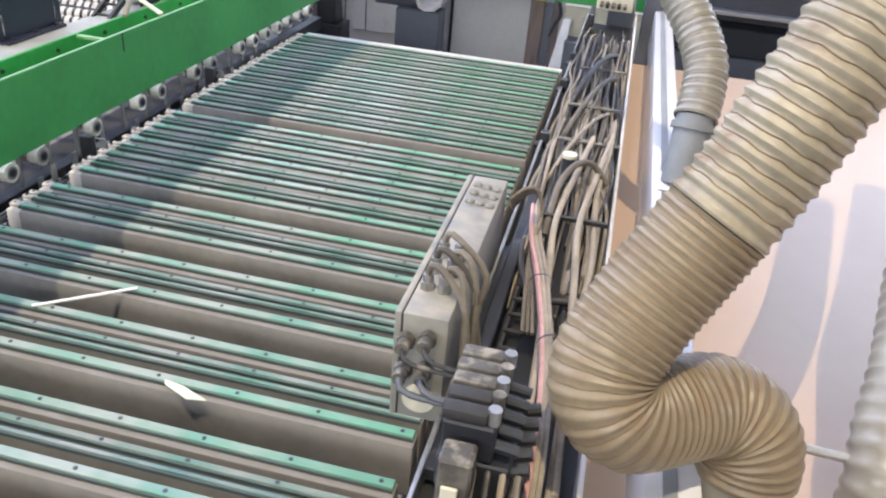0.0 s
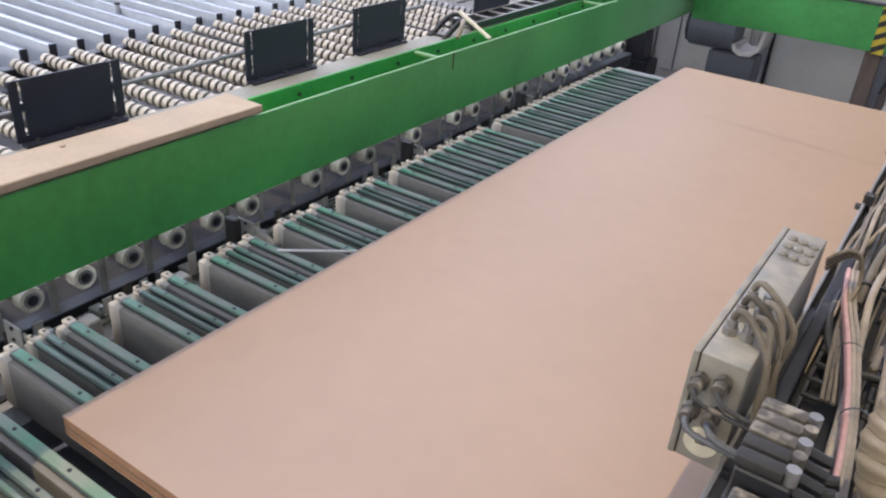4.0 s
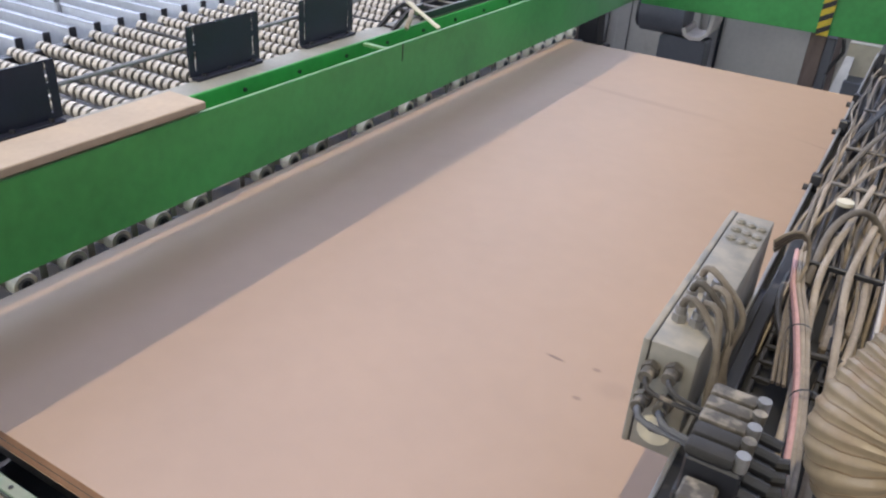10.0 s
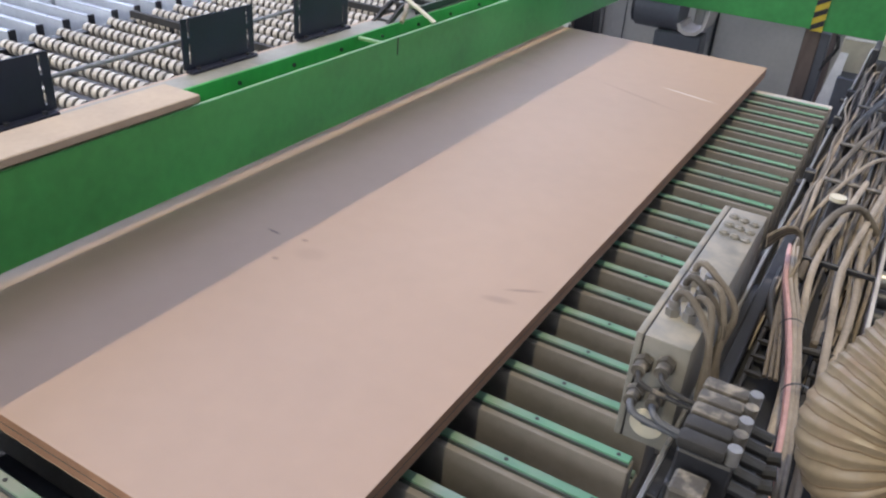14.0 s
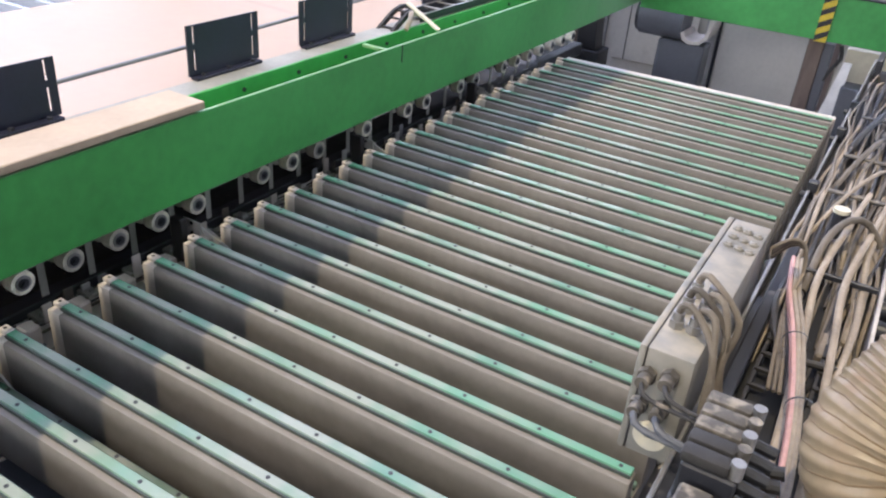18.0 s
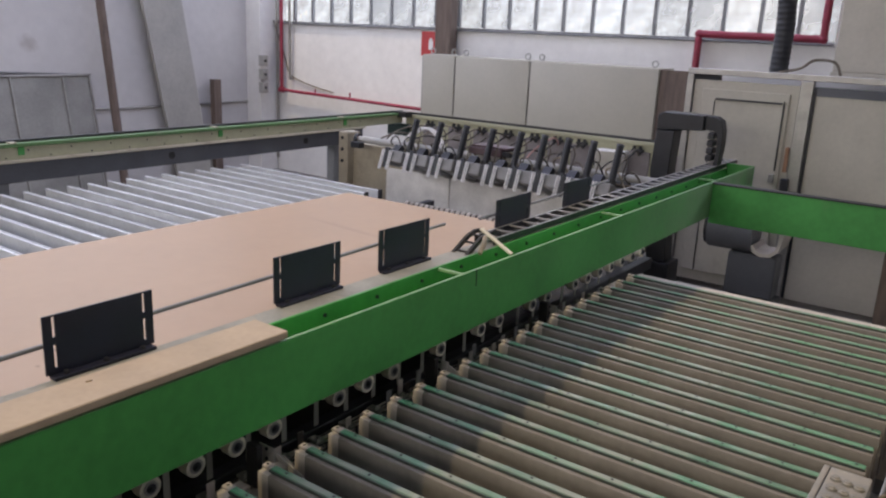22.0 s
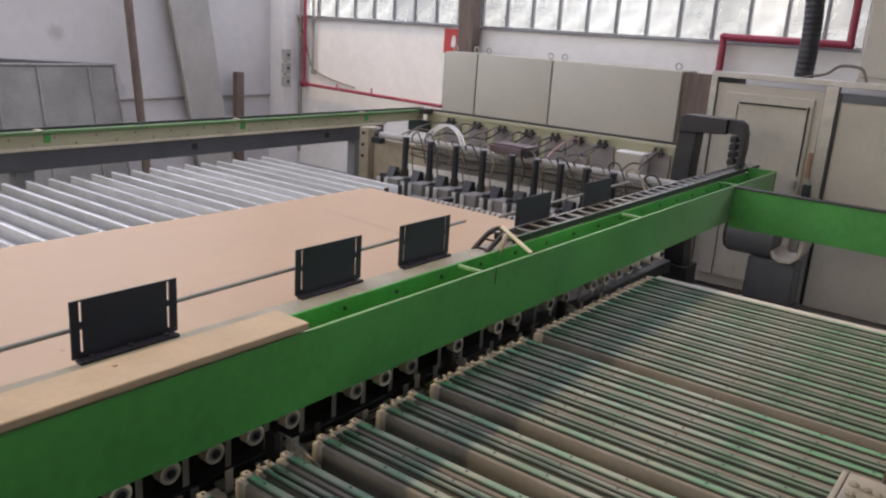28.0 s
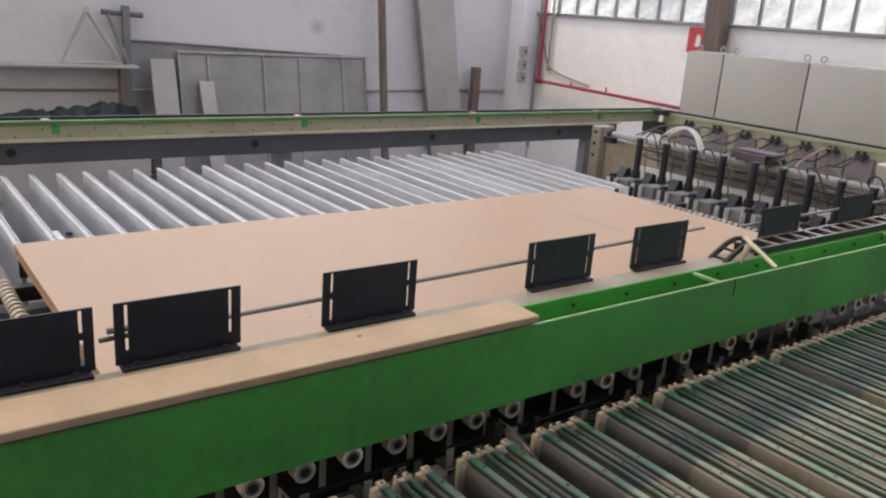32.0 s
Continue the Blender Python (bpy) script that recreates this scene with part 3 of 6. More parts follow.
def support_bar(name, label, category, width, strips, group, strip_paint):
    """Bar lying along x, its top at z = 0 and its middle at y = 0."""
    t = thing(name, (0, 0, 0), label, category, group)
    part("tube", box(BAR_X0 + 0.012, BAR_X1, -width / 2, width / 2, -0.158, -0.012, 0.006, seg=2), BAR, t)
    # a thin dark sheet paints the shade of the gap between two strips
    if len(strips) > 1:
        part("top_plate", box(BAR_X0 + 0.05, BAR_X1 - 0.004, -width / 2 + 0.001, width / 2 - 0.001, -0.0119, -0.0113), STRIP_DARK, t, "dark sheet standing for the shaded gap between the strips")
    part("end_cap", box(BAR_X0 - 0.004, BAR_X0 + 0.045, -width / 2 - 0.0015, width / 2 + 0.0015, -0.157, -0.0105, 0.006, seg=2), CAP, t, "cream plastic end cap")
    for y, w, dotted in strips:
        s = part("slide_strip", box(BAR_X0 + 0.03, BAR_X1 - 0.005, y - w / 2, y + w / 2, -0.0115, 0.0, 0.002), strip_paint, t, "worn green slide strip")
        part("tab", box(BAR_X0 - 0.006, BAR_X0 + 0.0295, y - w / 2, y + w / 2, -0.0115, 0.001, 0.002), CAP, t)
        part("strip_edge", box(BAR_X0 + 0.03, BAR_X1 - 0.005, y - w / 2 - 0.0045, y - w / 2 - 0.0005, -0.0115, -0.003), STRIP_DARK, t, "black edge of the slide strip")
        if dotted:
            for k in range(8):
                piece("screw", SCREW, s, (BAR_X0 + 0.09 + k * 0.196, y, 0.0))
        piece("screw", SCREW, t, (BAR_X0 + 0.008, y, 0.001))
    return t


SCREW = finish("screw", rod((0, 0, -0.002), (0, 0, 0.0012), 0.0052, seg=8), BLACK, None, True)
first = support_bar("support_bar", "dusty beige bar topped with a worn green slide strip", "support bar", 0.05, ((0.008, 0.026, True),), "bars of the lifting table", STRIP)
BARS = [first]
for k in range(1, 26):
    BARS.append(copy_thing(first, pose(0, FIRST + k * PITCH, BAR_Z)))
first.location = (0, FIRST, BAR_Z)
lift = support_bar("lifting_bar", "narrow beige lifting bar with two green slide strips", "lifting bar", 0.058, ((0.014, 0.017, True), (-0.019, 0.012, False)), "lifting bars between the fixed bars", LIFT_STRIP)
LIFTS = [lift]
LIFT_GAPS = (0, 2, 4, 6, 8, 10, 12, 13, 14, 15, 17, 18, 19, 20, 21, 22, 23, 24)
for k in range(1, len(LIFT_GAPS)):
    LIFTS.append(copy_thing(lift, pose(0, 0, 0)))
LIFT_Y = [FIRST + (k + 0.52) * PITCH for k in LIFT_GAPS]
solo("end_slab", box(-1.47, 0.0, 4.455, 4.51, 0.83, 0.895, 0.004, box(-1.47, 0.0, 4.47, 4.5, 0.1, 0.83)), CAP, "cream end board closing the bar table", "board", at=(-0.7, 4.48, 0.1))
fr = thing("bar_table", (-0.75, 2, 0), "grey steel frame under the bar table", "frame")
for x in (-1.48, -0.1):
    part("rail", box(x, x + 0.08, -0.6, 4.6, 0.62, 0.74), MID_GREY, fr)
    for y in (-0.4, 1.4, 3.2, 4.5):
        part("leg", box(x + 0.01, x + 0.07, y, y + 0.06, 0, 0.619), MID_GREY, fr)

# added dark sheet standing in for the deep shade between the bars
solo("table_pan", box(-1.39, -0.11, -0.6, 4.45, 0.60, 0.615), GREY_PAINT, "dark sheet added under the bars to keep the gaps dark", "pan", at=(-0.75, 2, 0.6))

# ---- the moving board ----
W, L, T = 2.06, 3.82, 0.05
board = thing("board_panel", (0, 0, 0), "large pinkish beige melamine-faced board sliding over the tables", "board panel")
part("top_face", box(0, W, 0, L, T - 0.0015, T, 0.0006), PANEL_TOP, board)
part("core", box(0.0006, W - 0.0006, 0.0006, L - 0.0006, 0.0016, T - 0.0016), MDF_EDGE, board, "layered brown chipboard core")
part("bottom_face", box(0, W, 0, L, 0, 0.0015, 0.0006), PANEL_TOP, board)
part("joint_line", box(0.0002, W - 0.0002, 0.0002, L - 0.0002, T / 2 - 0.001, T / 2 + 0.001), STRIP_DARK, board, "dark line between two stacked sheets")

# ---- conveyor under and left of the beam ----
ROLL_Y0, ROLL_P = 0.8885, 0.162
ROLL_X0, ROLL_X1 = -3.72, -1.72


def roller_shaft(ends=True):
    t = thing("roller_shaft", (0, 0, 0), "steel shaft threaded with white plastic conveyor wheels", "conveyor roller", "roller shafts of the conveyor")
    part("shaft", rod((ROLL_X0, 0, 0), (ROLL_X1 + (0.03 if ends else -0.08), 0, 0), 0.0095, seg=10), STEEL, t)
    small = finish("roller_wheel", rod((0, 0, 0), (0.03, 0, 0), 0.033, seg=16), WHITE_WHEEL, None, True)
    x = ROLL_X0 + 0.02
    while x < ROLL_X1 - (0.06 if ends else 0.1):
        piece("roller_wheel", small, t, (x, 0, 0))
        x += 0.05
    part("sleeve", rod((ROLL_X0 + 0.05, 0, 0), (ROLL_X1 - 0.1, 0, 0), 0.025, seg=12), RUBBER, t, "black rubber sleeve")
    for x in (ROLL_X1,) if ends else ():
        w = part("wheel", rod((x - 0.012, 0, 0), (x + 0.028, 0, 0), 0.036, seg=20), DIRTY_WHEEL, t)
        part("hub", rod((x + 0.0281, 0, 0), (x + 0.031, 0, 0), 0.0235, seg=18), CLAMP_GREY, w)
        part("ring", rod((x + 0.0311, 0, 0), (x + 0.0335, 0, 0), 0.0155, seg=16), DARK, w)
        part("axle_nut", rod((x + 0.0336, 0, 0), (x + 0.039, 0, 0), 0.0075, seg=10), DARK, w)
        part("spacer", rod((x - 0.03, 0, 0), (x - 0.0125, 0, 0), 0.02, seg=12), RUBBER, t)
    return t


sh = roller_shaft()
sh.location = (0, ROLL_Y0, 0.868)
plain = roller_shaft(False)
plain.location = (0, ROLL_Y0 + 7 * ROLL_P, 0.868)
for k in range(-5, 27):
    if k not in (0, 7):
        copy_thing(plain if k in (11, 13, 16, 19) or k < 0 else sh, pose(0, ROLL_Y0 + k * ROLL_P, 0.868))
for k in range(-2, 23):
    y = ROLL_Y0 + (k + 0.5) * ROLL_P
    t = thing("bearing_cover", (-1.76, y, 0.83), "folded cover with pale top between two conveyor wheels", "cover", "covers between the conveyor wheels")
    part("top", slab([(-1.81, 0.918), (-1.735, 0.9), (-1.735, 0.896), (-1.81, 0.914)], "y", y - 0.036, y + 0.036), FLANGE, t)
    part("front", box(-1.7345, -1.731, y - 0.012, y + 0.012, 0.77, 0.9, 0.001), FLANGE, t)
    for d in (-0.018, 0.018):
        piece("screw", SCREW, t, (-1.77, y + d, 0.908))
fr = thing("conveyor_frame", (-2.7, 2, 0), "dark steel frame carrying the conveyor shafts", "frame")
for x, z0, z1 in ((-1.79, 0.68, 0.76), (-3.70, 0.80, 0.87)):
    part("rail", box(x, x + 0.06, -0.8, 5.4, z0, z1, 0.003), DARK, fr)
    for y in (-0.5, 1.5, 3.5, 5.2):
        part("leg", box(x, x + 0.06, y, y + 0.06, 0, z0 - 0.001), MID_GREY, fr)

# bars that lift the board off the wheels
TRANSFER = []
for k in (5, 14, 21):
    y = ROLL_Y0 + (k + 0.5) * ROLL_P
    t = thing("transfer_bar", (0, y, 0.8885), "black lifting bar between two roller shafts", "lifting bar", "lifting bars under the conveyor")
    part("bar", box(-3.62, -1.95, y - 0.014, y + 0.014, 0.848, 0.8885, 0.003), RUBBER, t)
    for x in (-3.3, -2.4):
        part("stem", rod((x, y, 0.12), (x, y, 0.8475), 0.014, seg=10), DARK, t)
        part("guide_sleeve", rod((x, y, 0.0), (x, y, 0.4), 0.024, seg=12), DARK, fr, "steel guide sleeve")
    TRANSFER.append(t)

# ---- aluminium bar table, far left ----
LB_P, LB_0 = 0.162, 0.018


def alu_bar():
    t = thing("aluminium_bar", (0, 0, 0), "upright aluminium bar with a pale top strip", "support bar", "aluminium bars of the second table")
    part("web", box(-5.44, -3.80, -0.012, 0.012, -0.27, -0.004, 0.002), ALU, t)
    part("top_strip", box(-5.44, -3.80, -0.017, 0.017, -0.0035, 0.004, 0.0015), ALU, t)
    part("groove", box(-5.43, -3.81, 0.004, 0.0085, 0.0041, 0.0046), STEEL_DARK, t, "dark groove along the strip")
    part("end_plate", box(-3.7985, -3.785, -0.02, 0.02, -0.13, 0.012, 0.002), DARK, t, "black end plate")
    for x in (-5.3, -4.05):
        part("lifting_stem", rod((x, 0, -0.38), (x, 0, -0.2705), 0.01, seg=10), STEEL, t, "steel stem sliding in the rail")
    for x in (-5.36, -4.9, -4.4, -3.95):
        piece("screw", SCREW, t, (x, 0, 0.004))
    return t


ab = alu_bar()
ab.location = (0, LB_0, 0.90)
ALU_BARS = [ab] + [copy_thing(ab, pose(0, LB_0 + k * LB_P, 0.90)) for k in range(1, 31)]
fr = thing("bar_table", (-4.8, 2, 0), "grey steel frame under the aluminium bars", "frame")
for x in (-5.35, -4.1):
    part("rail", box(x, x + 0.1, -0.4, 5.7, 0.5, 0.625), MID_GREY, fr)
    for y in (-0.3, 2.5, 5.5):
        part("leg", box(x + 0.01, x + 0.09, y, y + 0.08, 0, 0.499), MID_GREY, fr)

# ---- on the green beam ----
# added dark strip that draws the shadow line below the plank
solo("plank_spacer", box(-1.645, -1.528, -0.88, 1.74, 1.2722, 1.2808, 0.001), DARK, "dark strip added for the shadow gap under the plank", "spacer", at=(-1.6, 0.4, 1.2722))
bm = box(-1.662, -1.51, -0.9, 1.758, 1.281, 1.305, 0.003)
solo("mdf_plank", bm, MDF, "raw brown MDF plank lying on the green beam", "plank", at=(-1.6, 0.4, 1.281))


def backstop(wide, slots):
    """Upright plate in the plane x = 0, standing on its foot at z = 0, from y = 0."""
    t = thing("backstop_plate", (0, 0, 0), "blue-black steel backstop plate with narrow slots", "stop plate", "backstop plates along the beam")
    h, m, s = 0.185, 0.026, 0.009
    bm = bmesh.new()
    x0, x1 = -0.003, 0.003
    box(x0, x1, 0, m, 0.012, h, bm=bm)
    box(x0, x1, m + s, wide - m - s, 0.012, h, bm=bm)
    box(x0, x1, wide - m, wide, 0.012, h, bm=bm)
    for y in (m, wide - m - s):
        last = 0.012
        for a, b in slots + ((h, h),):
            box(x0, x1, y, y + s, last, a, bm=bm)
            last = b
    part("plate", bm, PLATE, t, smooth=False)
    part("foot", box(-0.004, 0.03, 0.01, wide - 0.01, 0.0, 0.0115, 0.002), PLATE, t)
    for y in (0.05, wide / 2, wide - 0.05):
        piece("bolt", FOOT_BOLT, t, (0.018, y, 0.0115))
    return t


FOOT_BOLT = finish("bolt", rod((0, 0, 0), (0, 0, 0.009), 0.009, seg=6), DARK, None, True)
PLATE_X, PLATE_Z = -1.862, 1.2287
SLOTS_A = ((0.03, 0.1), (0.12, 0.18))
SLOTS_B = ((0.05, 0.178),)
kind_a, kind_b = backstop(0.342, SLOTS_A), backstop(0.342, SLOTS_B)
kind_a.location, kind_b.location = (PLATE_X, 1.183, PLATE_Z), (PLATE_X, 0.58, PLATE_Z)
copy_thing(kind_a, pose(PLATE_X, 0.188, PLATE_Z))
for y in (2.019, 2.594, 3.497, 4.22):
    copy_thing(kind_a, pose(PLATE_X, y, PLATE_Z))
solo("guide_rod", rod((-1.9, 0.55, 1.303), (-1.9, 3.11, 1.351), 0.0075), MID_GREY, "thin steel rod running behind the backstop plates", "rod", at=(-1.9, 0.55, 1.303))
solo("guide_rod", rod((-1.895, 0.57, 1.327), (-1.895, 0.66, 1.328), 0.009), MID_GREY, "short steel rod end beside a backstop plate", "rod", at=(-1.895, 0.57, 1.327))
solo("guide_rod", rod((-1.895, 3.40, 1.33), (-1.895, 4.9, 1.345), 0.0075), MID_GREY, "thin steel rod behind the far backstop plates", "rod", at=(-1.895, 3.4, 1.33))

tray = thing("cable_ladder", (-1.8, 5.0, 1.23), "black ladder-shaped cable chain lying along the beam", "cable tray")
for x in (-1.856, -1.748):
    part("rail", box(x, x + 0.008, 3.3, 7.2, 1.2405, 1.272, 0.002), DARK, tray)
    part("rail_edge", box(x - 0.001, x + 0.009, 3.3, 7.2, 1.2722, 1.2745), STEEL, tray, "worn bare rail edge")
rung = finish("rung", box(0.0085, 0.1075, -0.008, 0.008, 0, 0.008, 0.002), STEEL, None, True)
pocket = finish("link", box(0.009, 0.107, -0.05, 0.05, 0, 0.006), BLACK, None, True)
for k in range(30):
    piece("rung", rung, tray, (-1.856, 3.36 + k * 0.131, 1.264))
    piece("link", pocket, tray, (-1.856, 3.425 + k * 0.131, 1.241))
arch = thing("chain_arch", (-1.72, 3.0, 1.21), "black curved end of a cable chain", "cable chain")
ARCH = [Vector(q) for q in ((3.1, 1.2295), (3.16, 1.262), (3.22, 1.292), (3.28, 1.306), (3.34, 1.302), (3.4, 1.276))]
under = [q + Vector((0.012, -0.018)) for q in ARCH[:4]] + [q + Vector((0, -0.02)) for q in ARCH[4:]]
for x in (-1.85, -1.775):
    part("side_band", slab([tuple(q) for q in ARCH] + [tuple(q) for q in reversed(under)], "x", x, x + 0.014), RUBBER, arch)
for a, b in zip(ARCH, ARCH[1:]):
    m = (a + b) / 2
    part("cross_link", rod((-1.836, m.x, m.y - 0.012), (-1.775, m.x, m.y - 0.012), 0.006, seg=6), RUBBER, arch)
solo("lath", slab([(-0.011, -0.005), (0.011, -0.005), (0.011, 0.005), (-0.011, 0.005)], "z", 0, 0.2, bevel=0.002), CREAM, "pale wooden lath leaning across the beam", "lath")
bpy.data.objects["lath"].matrix_world = look((-1.525, 3.104, 1.279), (-1.69, 3.125, 1.352)) @ pose(0, 0, -0.2)
solo("white_hose_end", sweep(curve_points([(-1.75, 3.28, 1.28), (-1.73, 3.2, 1.30), (-1.70, 3.15, 1.29), (-1.69, 3.1, 1.25)], 0.02), 0.011, 8), CABLE_BEIGE, "short dusty cable end on the beam", "cable", at=(-1.7, 3.05, 1.3))


# sensor brackets between the bars and the beam
def sensor(y, black):
    t = thing("sensor_bracket", (-1.58, y, 0.75), "dusty aluminium sensor bracket beside the bar ends", "sensor bracket", "sensor brackets along the beam")
    part("plate", box(-1.64, -1.565, y, y + 0.006, 0.756, 0.885, 0.002), GREY_BOARD, t)
    for z in (0.84, 0.875):
        part("bolt", rod((-1.60, y - 0.004, z), (-1.60, y - 0.0002, z), 0.006, seg=8), DARK, t)
    for k in range(2):
        part("arm", slab([(-1.5645, 0.87 - 0.02 * k), (-1.5645, 0.85 - 0.02 * k), (-1.46, 0.80 - 0.02 * k), (-1.40, 0.76), (-1.40, 0.78), (-1.45, 0.83 - 0.02 * k)], "y", y + 0.007 + 0.026 * k, y + 0.013 + 0.026 * k), GREY_BOARD, t)
    if black:
        part("sensor", box(-1.635, -1.585, y - 0.06, y - 0.03, 0.7562, 0.91, 0.004), BLACK, t, "small black sensor box")
    return t


for y, b in ((1.745, True), (2.70, True), (3.66, True), (0.94, False)):
    sensor(y, b)
for k in range(25):
    y = FIRST + k * PITCH - 0.085
    b = thing("end_bracket", (-1.55, y, 0.755), "dusty cream bracket holding a bar end", "bracket", "brackets at the bar ends")
    part("block", box(-1.565, -1.513, y, y + 0.042, 0.781, 0.842, 0.005), CAP, b)
    part("foot", box(-1.60, -1.513, y - 0.005, y + 0.047, 0.7555, 0.78, 0.003), GREY_PAINT, b)
    part("bolt", rod((-1.585, y + 0.02, 0.7805), (-1.585, y + 0.02, 0.79), 0.008, seg=6), STEEL, b)
# the rail's pale colour makes up for light missing below the beam
bm = box(-1.69, -1.52, -0.6, 4.7, 0.74, 0.755)
solo("bracket_rail", bm, CAP, "dusty rail, paled to look lit, under the bar end brackets", "rail", at=(-1.6, 2, 0.74))
rng = random.Random(11)
for k in range(4):
    pts = [(-1.672 + 0.026 * k + rng.uniform(-0.008, 0.008), -0.5 + 0.4 * q, 0.7585 + 0.006 * rng.random()) for q in range(13)]
    cable("cable", pts, 0.0035 + 0.001 * (k % 2), (CABLE_BLACK, CABLE_GREY)[k % 2], "thin dusty cable running along the black rail", "cables along the rail", step=0.08, seg=6)
for k in range(23):
    y = ROLL_Y0 + k * ROLL_P
    ab2 = thing("axle_bracket", (-1.66, y, 0.7552), "dusty grey bracket under a roller shaft's end", "bracket", "brackets under the roller shafts")
    part("base", box(-1.69, -1.63, y - 0.01, y + 0.0295, 0.7552, 0.772, 0.003), FLANGE, ab2)
    part("bolt", rod((-1.65, y + 0.01, 0.7722), (-1.65, y + 0.01, 0.783), 0.008, seg=6), STEEL, ab2)
rng = random.Random(5)
bm = bmesh.new()
for k in range(420):
    x, y, s = rng.uniform(-1.68, -1.53), rng.uniform(0.5, 4.6), rng.uniform(0.002, 0.006)
    a = rng.random() * 6.28
    dx, dy = s * math.cos(a), s * math.sin(a)
    z = 0.7556
    vs = [bm.verts.new(q) for q in ((x - dx, y - dy, z), (x + dy * 0.5, y - dx * 0.5, z + 0.001), (x + dx, y + dy, z), (x - dy * 0.5, y + dx * 0.5, z + 0.0022))]
    bm.faces.new(vs)
solo("sawdust_chips", bm, MDF, "loose sawdust and chips lying on the dark rail", "sawdust", kind="stuff", smooth=False)
rng = random.Random(31)
for k in range(50):
    y = 0.55 + k * 0.081 + rng.uniform(-0.02, 0.02)
    x, w, h = rng.uniform(-1.685, -1.625), rng.uniform(0.012, 0.035), rng.uniform(0.02, 0.075)
    t = thing("fixing_angle", (x, y, 0.7552), "dusty steel fixing angle on the black rail", "bracket", "fixing angles on the rail")
    m = (CAP, DUSTY_GREY, GREY_BOARD, MID_GREY)[k % 4]
    part("leg", box(x, x + w + 0.02, y, y + 0.03, 0.7553, 0.7603, 0.001), m, t)
    part("upright", box(x, x + 0.005, y, y + 0.03, 0.7605, 0.7605 + h, 0.001), m, t)
    part("bolt", rod((x + w, y + 0.015, 0.7605), (x + w, y + 0.015, 0.768), 0.006, seg=6), STEEL, t)
solo("under_beam_plate", box(-2.2, -1.75, -0.6, 5.2, 0.55, 0.58), RUBBER, "dark cover under the conveyor", "cover", at=(-2.0, 2, 0.55))

GANTRY = (0.086, 0.006, 0.342, 0.845)
set_frame(*GANTRY)
# ---- the cable carrier on the right ----
CX0, CX1, CY0, CY1 = 0.005, 0.29, 0.75, 5.3
car = thing("cable_trough", (0.15, 2.7, 0.955), "dusty steel trough filled with cables, over the table", "cable trough")
# floor coloured black to give the shaded gaps between the cables
part("trough_floor", box(CX0, CX1, CY0, CY1, 0.966, 0.974), BLACK, car)
part("lip", box(CX0 - 0.006, CX0 + 0.004, CY0, CY1, 0.962, 1.03, 0.002), STEEL, car, "bare steel lip")
part("lip", box(CX1 - 0.004, CX1 + 0.006, CY0, CY1, 0.962, 1.07, 0.002), CAP, car, "dusty cream lip")
for y in (2.95, 3.35, 3.9):
    part("strap", box(CX0 + 0.06, CX1 - 0.005, y - 0.012, y + 0.012, 1.075, 1.083, 0.002), DUSTY_GREY, car)
part("end_box", box(0.05, 0.26, 5.15, 5.29, 1.09, 1.2, 0.006), CREAM, car, "pale connection box")
for k in range(5):
    part("connector", rod((0.08 + 0.034 * k, 5.149, 1.13), (0.08 + 0.034 * k, 5.09, 1.125), 0.012, seg=10), DARK if k % 2 else DUSTY_GREY, car)
part("end_plate", box(0.02, 0.05, 4.95, 5.2, 1.0, 1.1, 0.004), DARK, car)
part("inner_profile", box(0.03, 0.062, 1.5, 2.6, 1.0, 1.06, 0.004), DARK, car, "black inner profile")
solo("carrier_beam", box(0.12, 0.28, 5.305, 6.915, 0.96, 1.06, 0.004), GREY_PAINT, "grey beam carrying the cable trough", "beam", at=(0.1, 6.0, 0.96))
for k in range(9):
    x = 0.135 + 0.016 * k
    cable("cable", [(x, 5.31, 1.066), (x + rng.uniform(-0.01, 0.01), 5.7, 1.072 + 0.008 * (k % 3)), (x + rng.uniform(-0.012, 0.012), 6.2, 1.08 + 0.008 * (k % 2)), (x, 6.6, 1.066), (x, 6.9, 1.066)], 0.005 + 0.002 * (k % 3), (CABLE_BEIGE, CABLE_BLACK, CABLE_GREY)[k % 3], "dusty cable lying along the grey beam", "cables on the carrier beam", step=0.08, seg=6)
for y in (3.05, 3.75, 4.2):
    t = thing("guide_stop", (0.0, y, 1.0), "small black guide stop on the trough's lip", "stop", "guide stops on the lip")
    part("pin", rod((-0.022, y, 1.005), (0.03, y, 1.005), 0.012, seg=10), DARK, t)
    part("clamp", box(-0.004, 0.03, y - 0.018, y + 0.018, 1.02, 1.06, 0.003), DARK, t)

rng = random.Random(7)
CABLES = (CABLE_BEIGE, CABLE_GREY, CABLE_BLACK, CABLE_BEIGE, CABLE_GREY, CABLE_BLACK)
for k in range(44):
    x = 0.035 + 0.24 * ((k * 0.618) % 1.0)
    z = 1.0 + 0.012 * (k % 5) + 0.01 * rng.random()
    pts, y = [], 1.85 + rng.random() * 0.8
    end = 5.05 if k % 4 else 3.0 + rng.random() * 1.6
    while y < end:
        pts.append((min(0.275, max(0.02, x + rng.gauss(0, 0.013))), y, z + abs(rng.gauss(0, 0.016))))
        y += 0.2 + 0.18 * rng.random()
    pts[0], pts[-1] = (pts[0][0], pts[0][1], 0.984), (pts[-1][0], pts[-1][1], 0.984)
    cable("cable", pts, 0.003 + 0.004 * rng.random(), CABLES[k % 6], "dusty cable lying along the trough", "cables in the trough", step=0.05, seg=6)
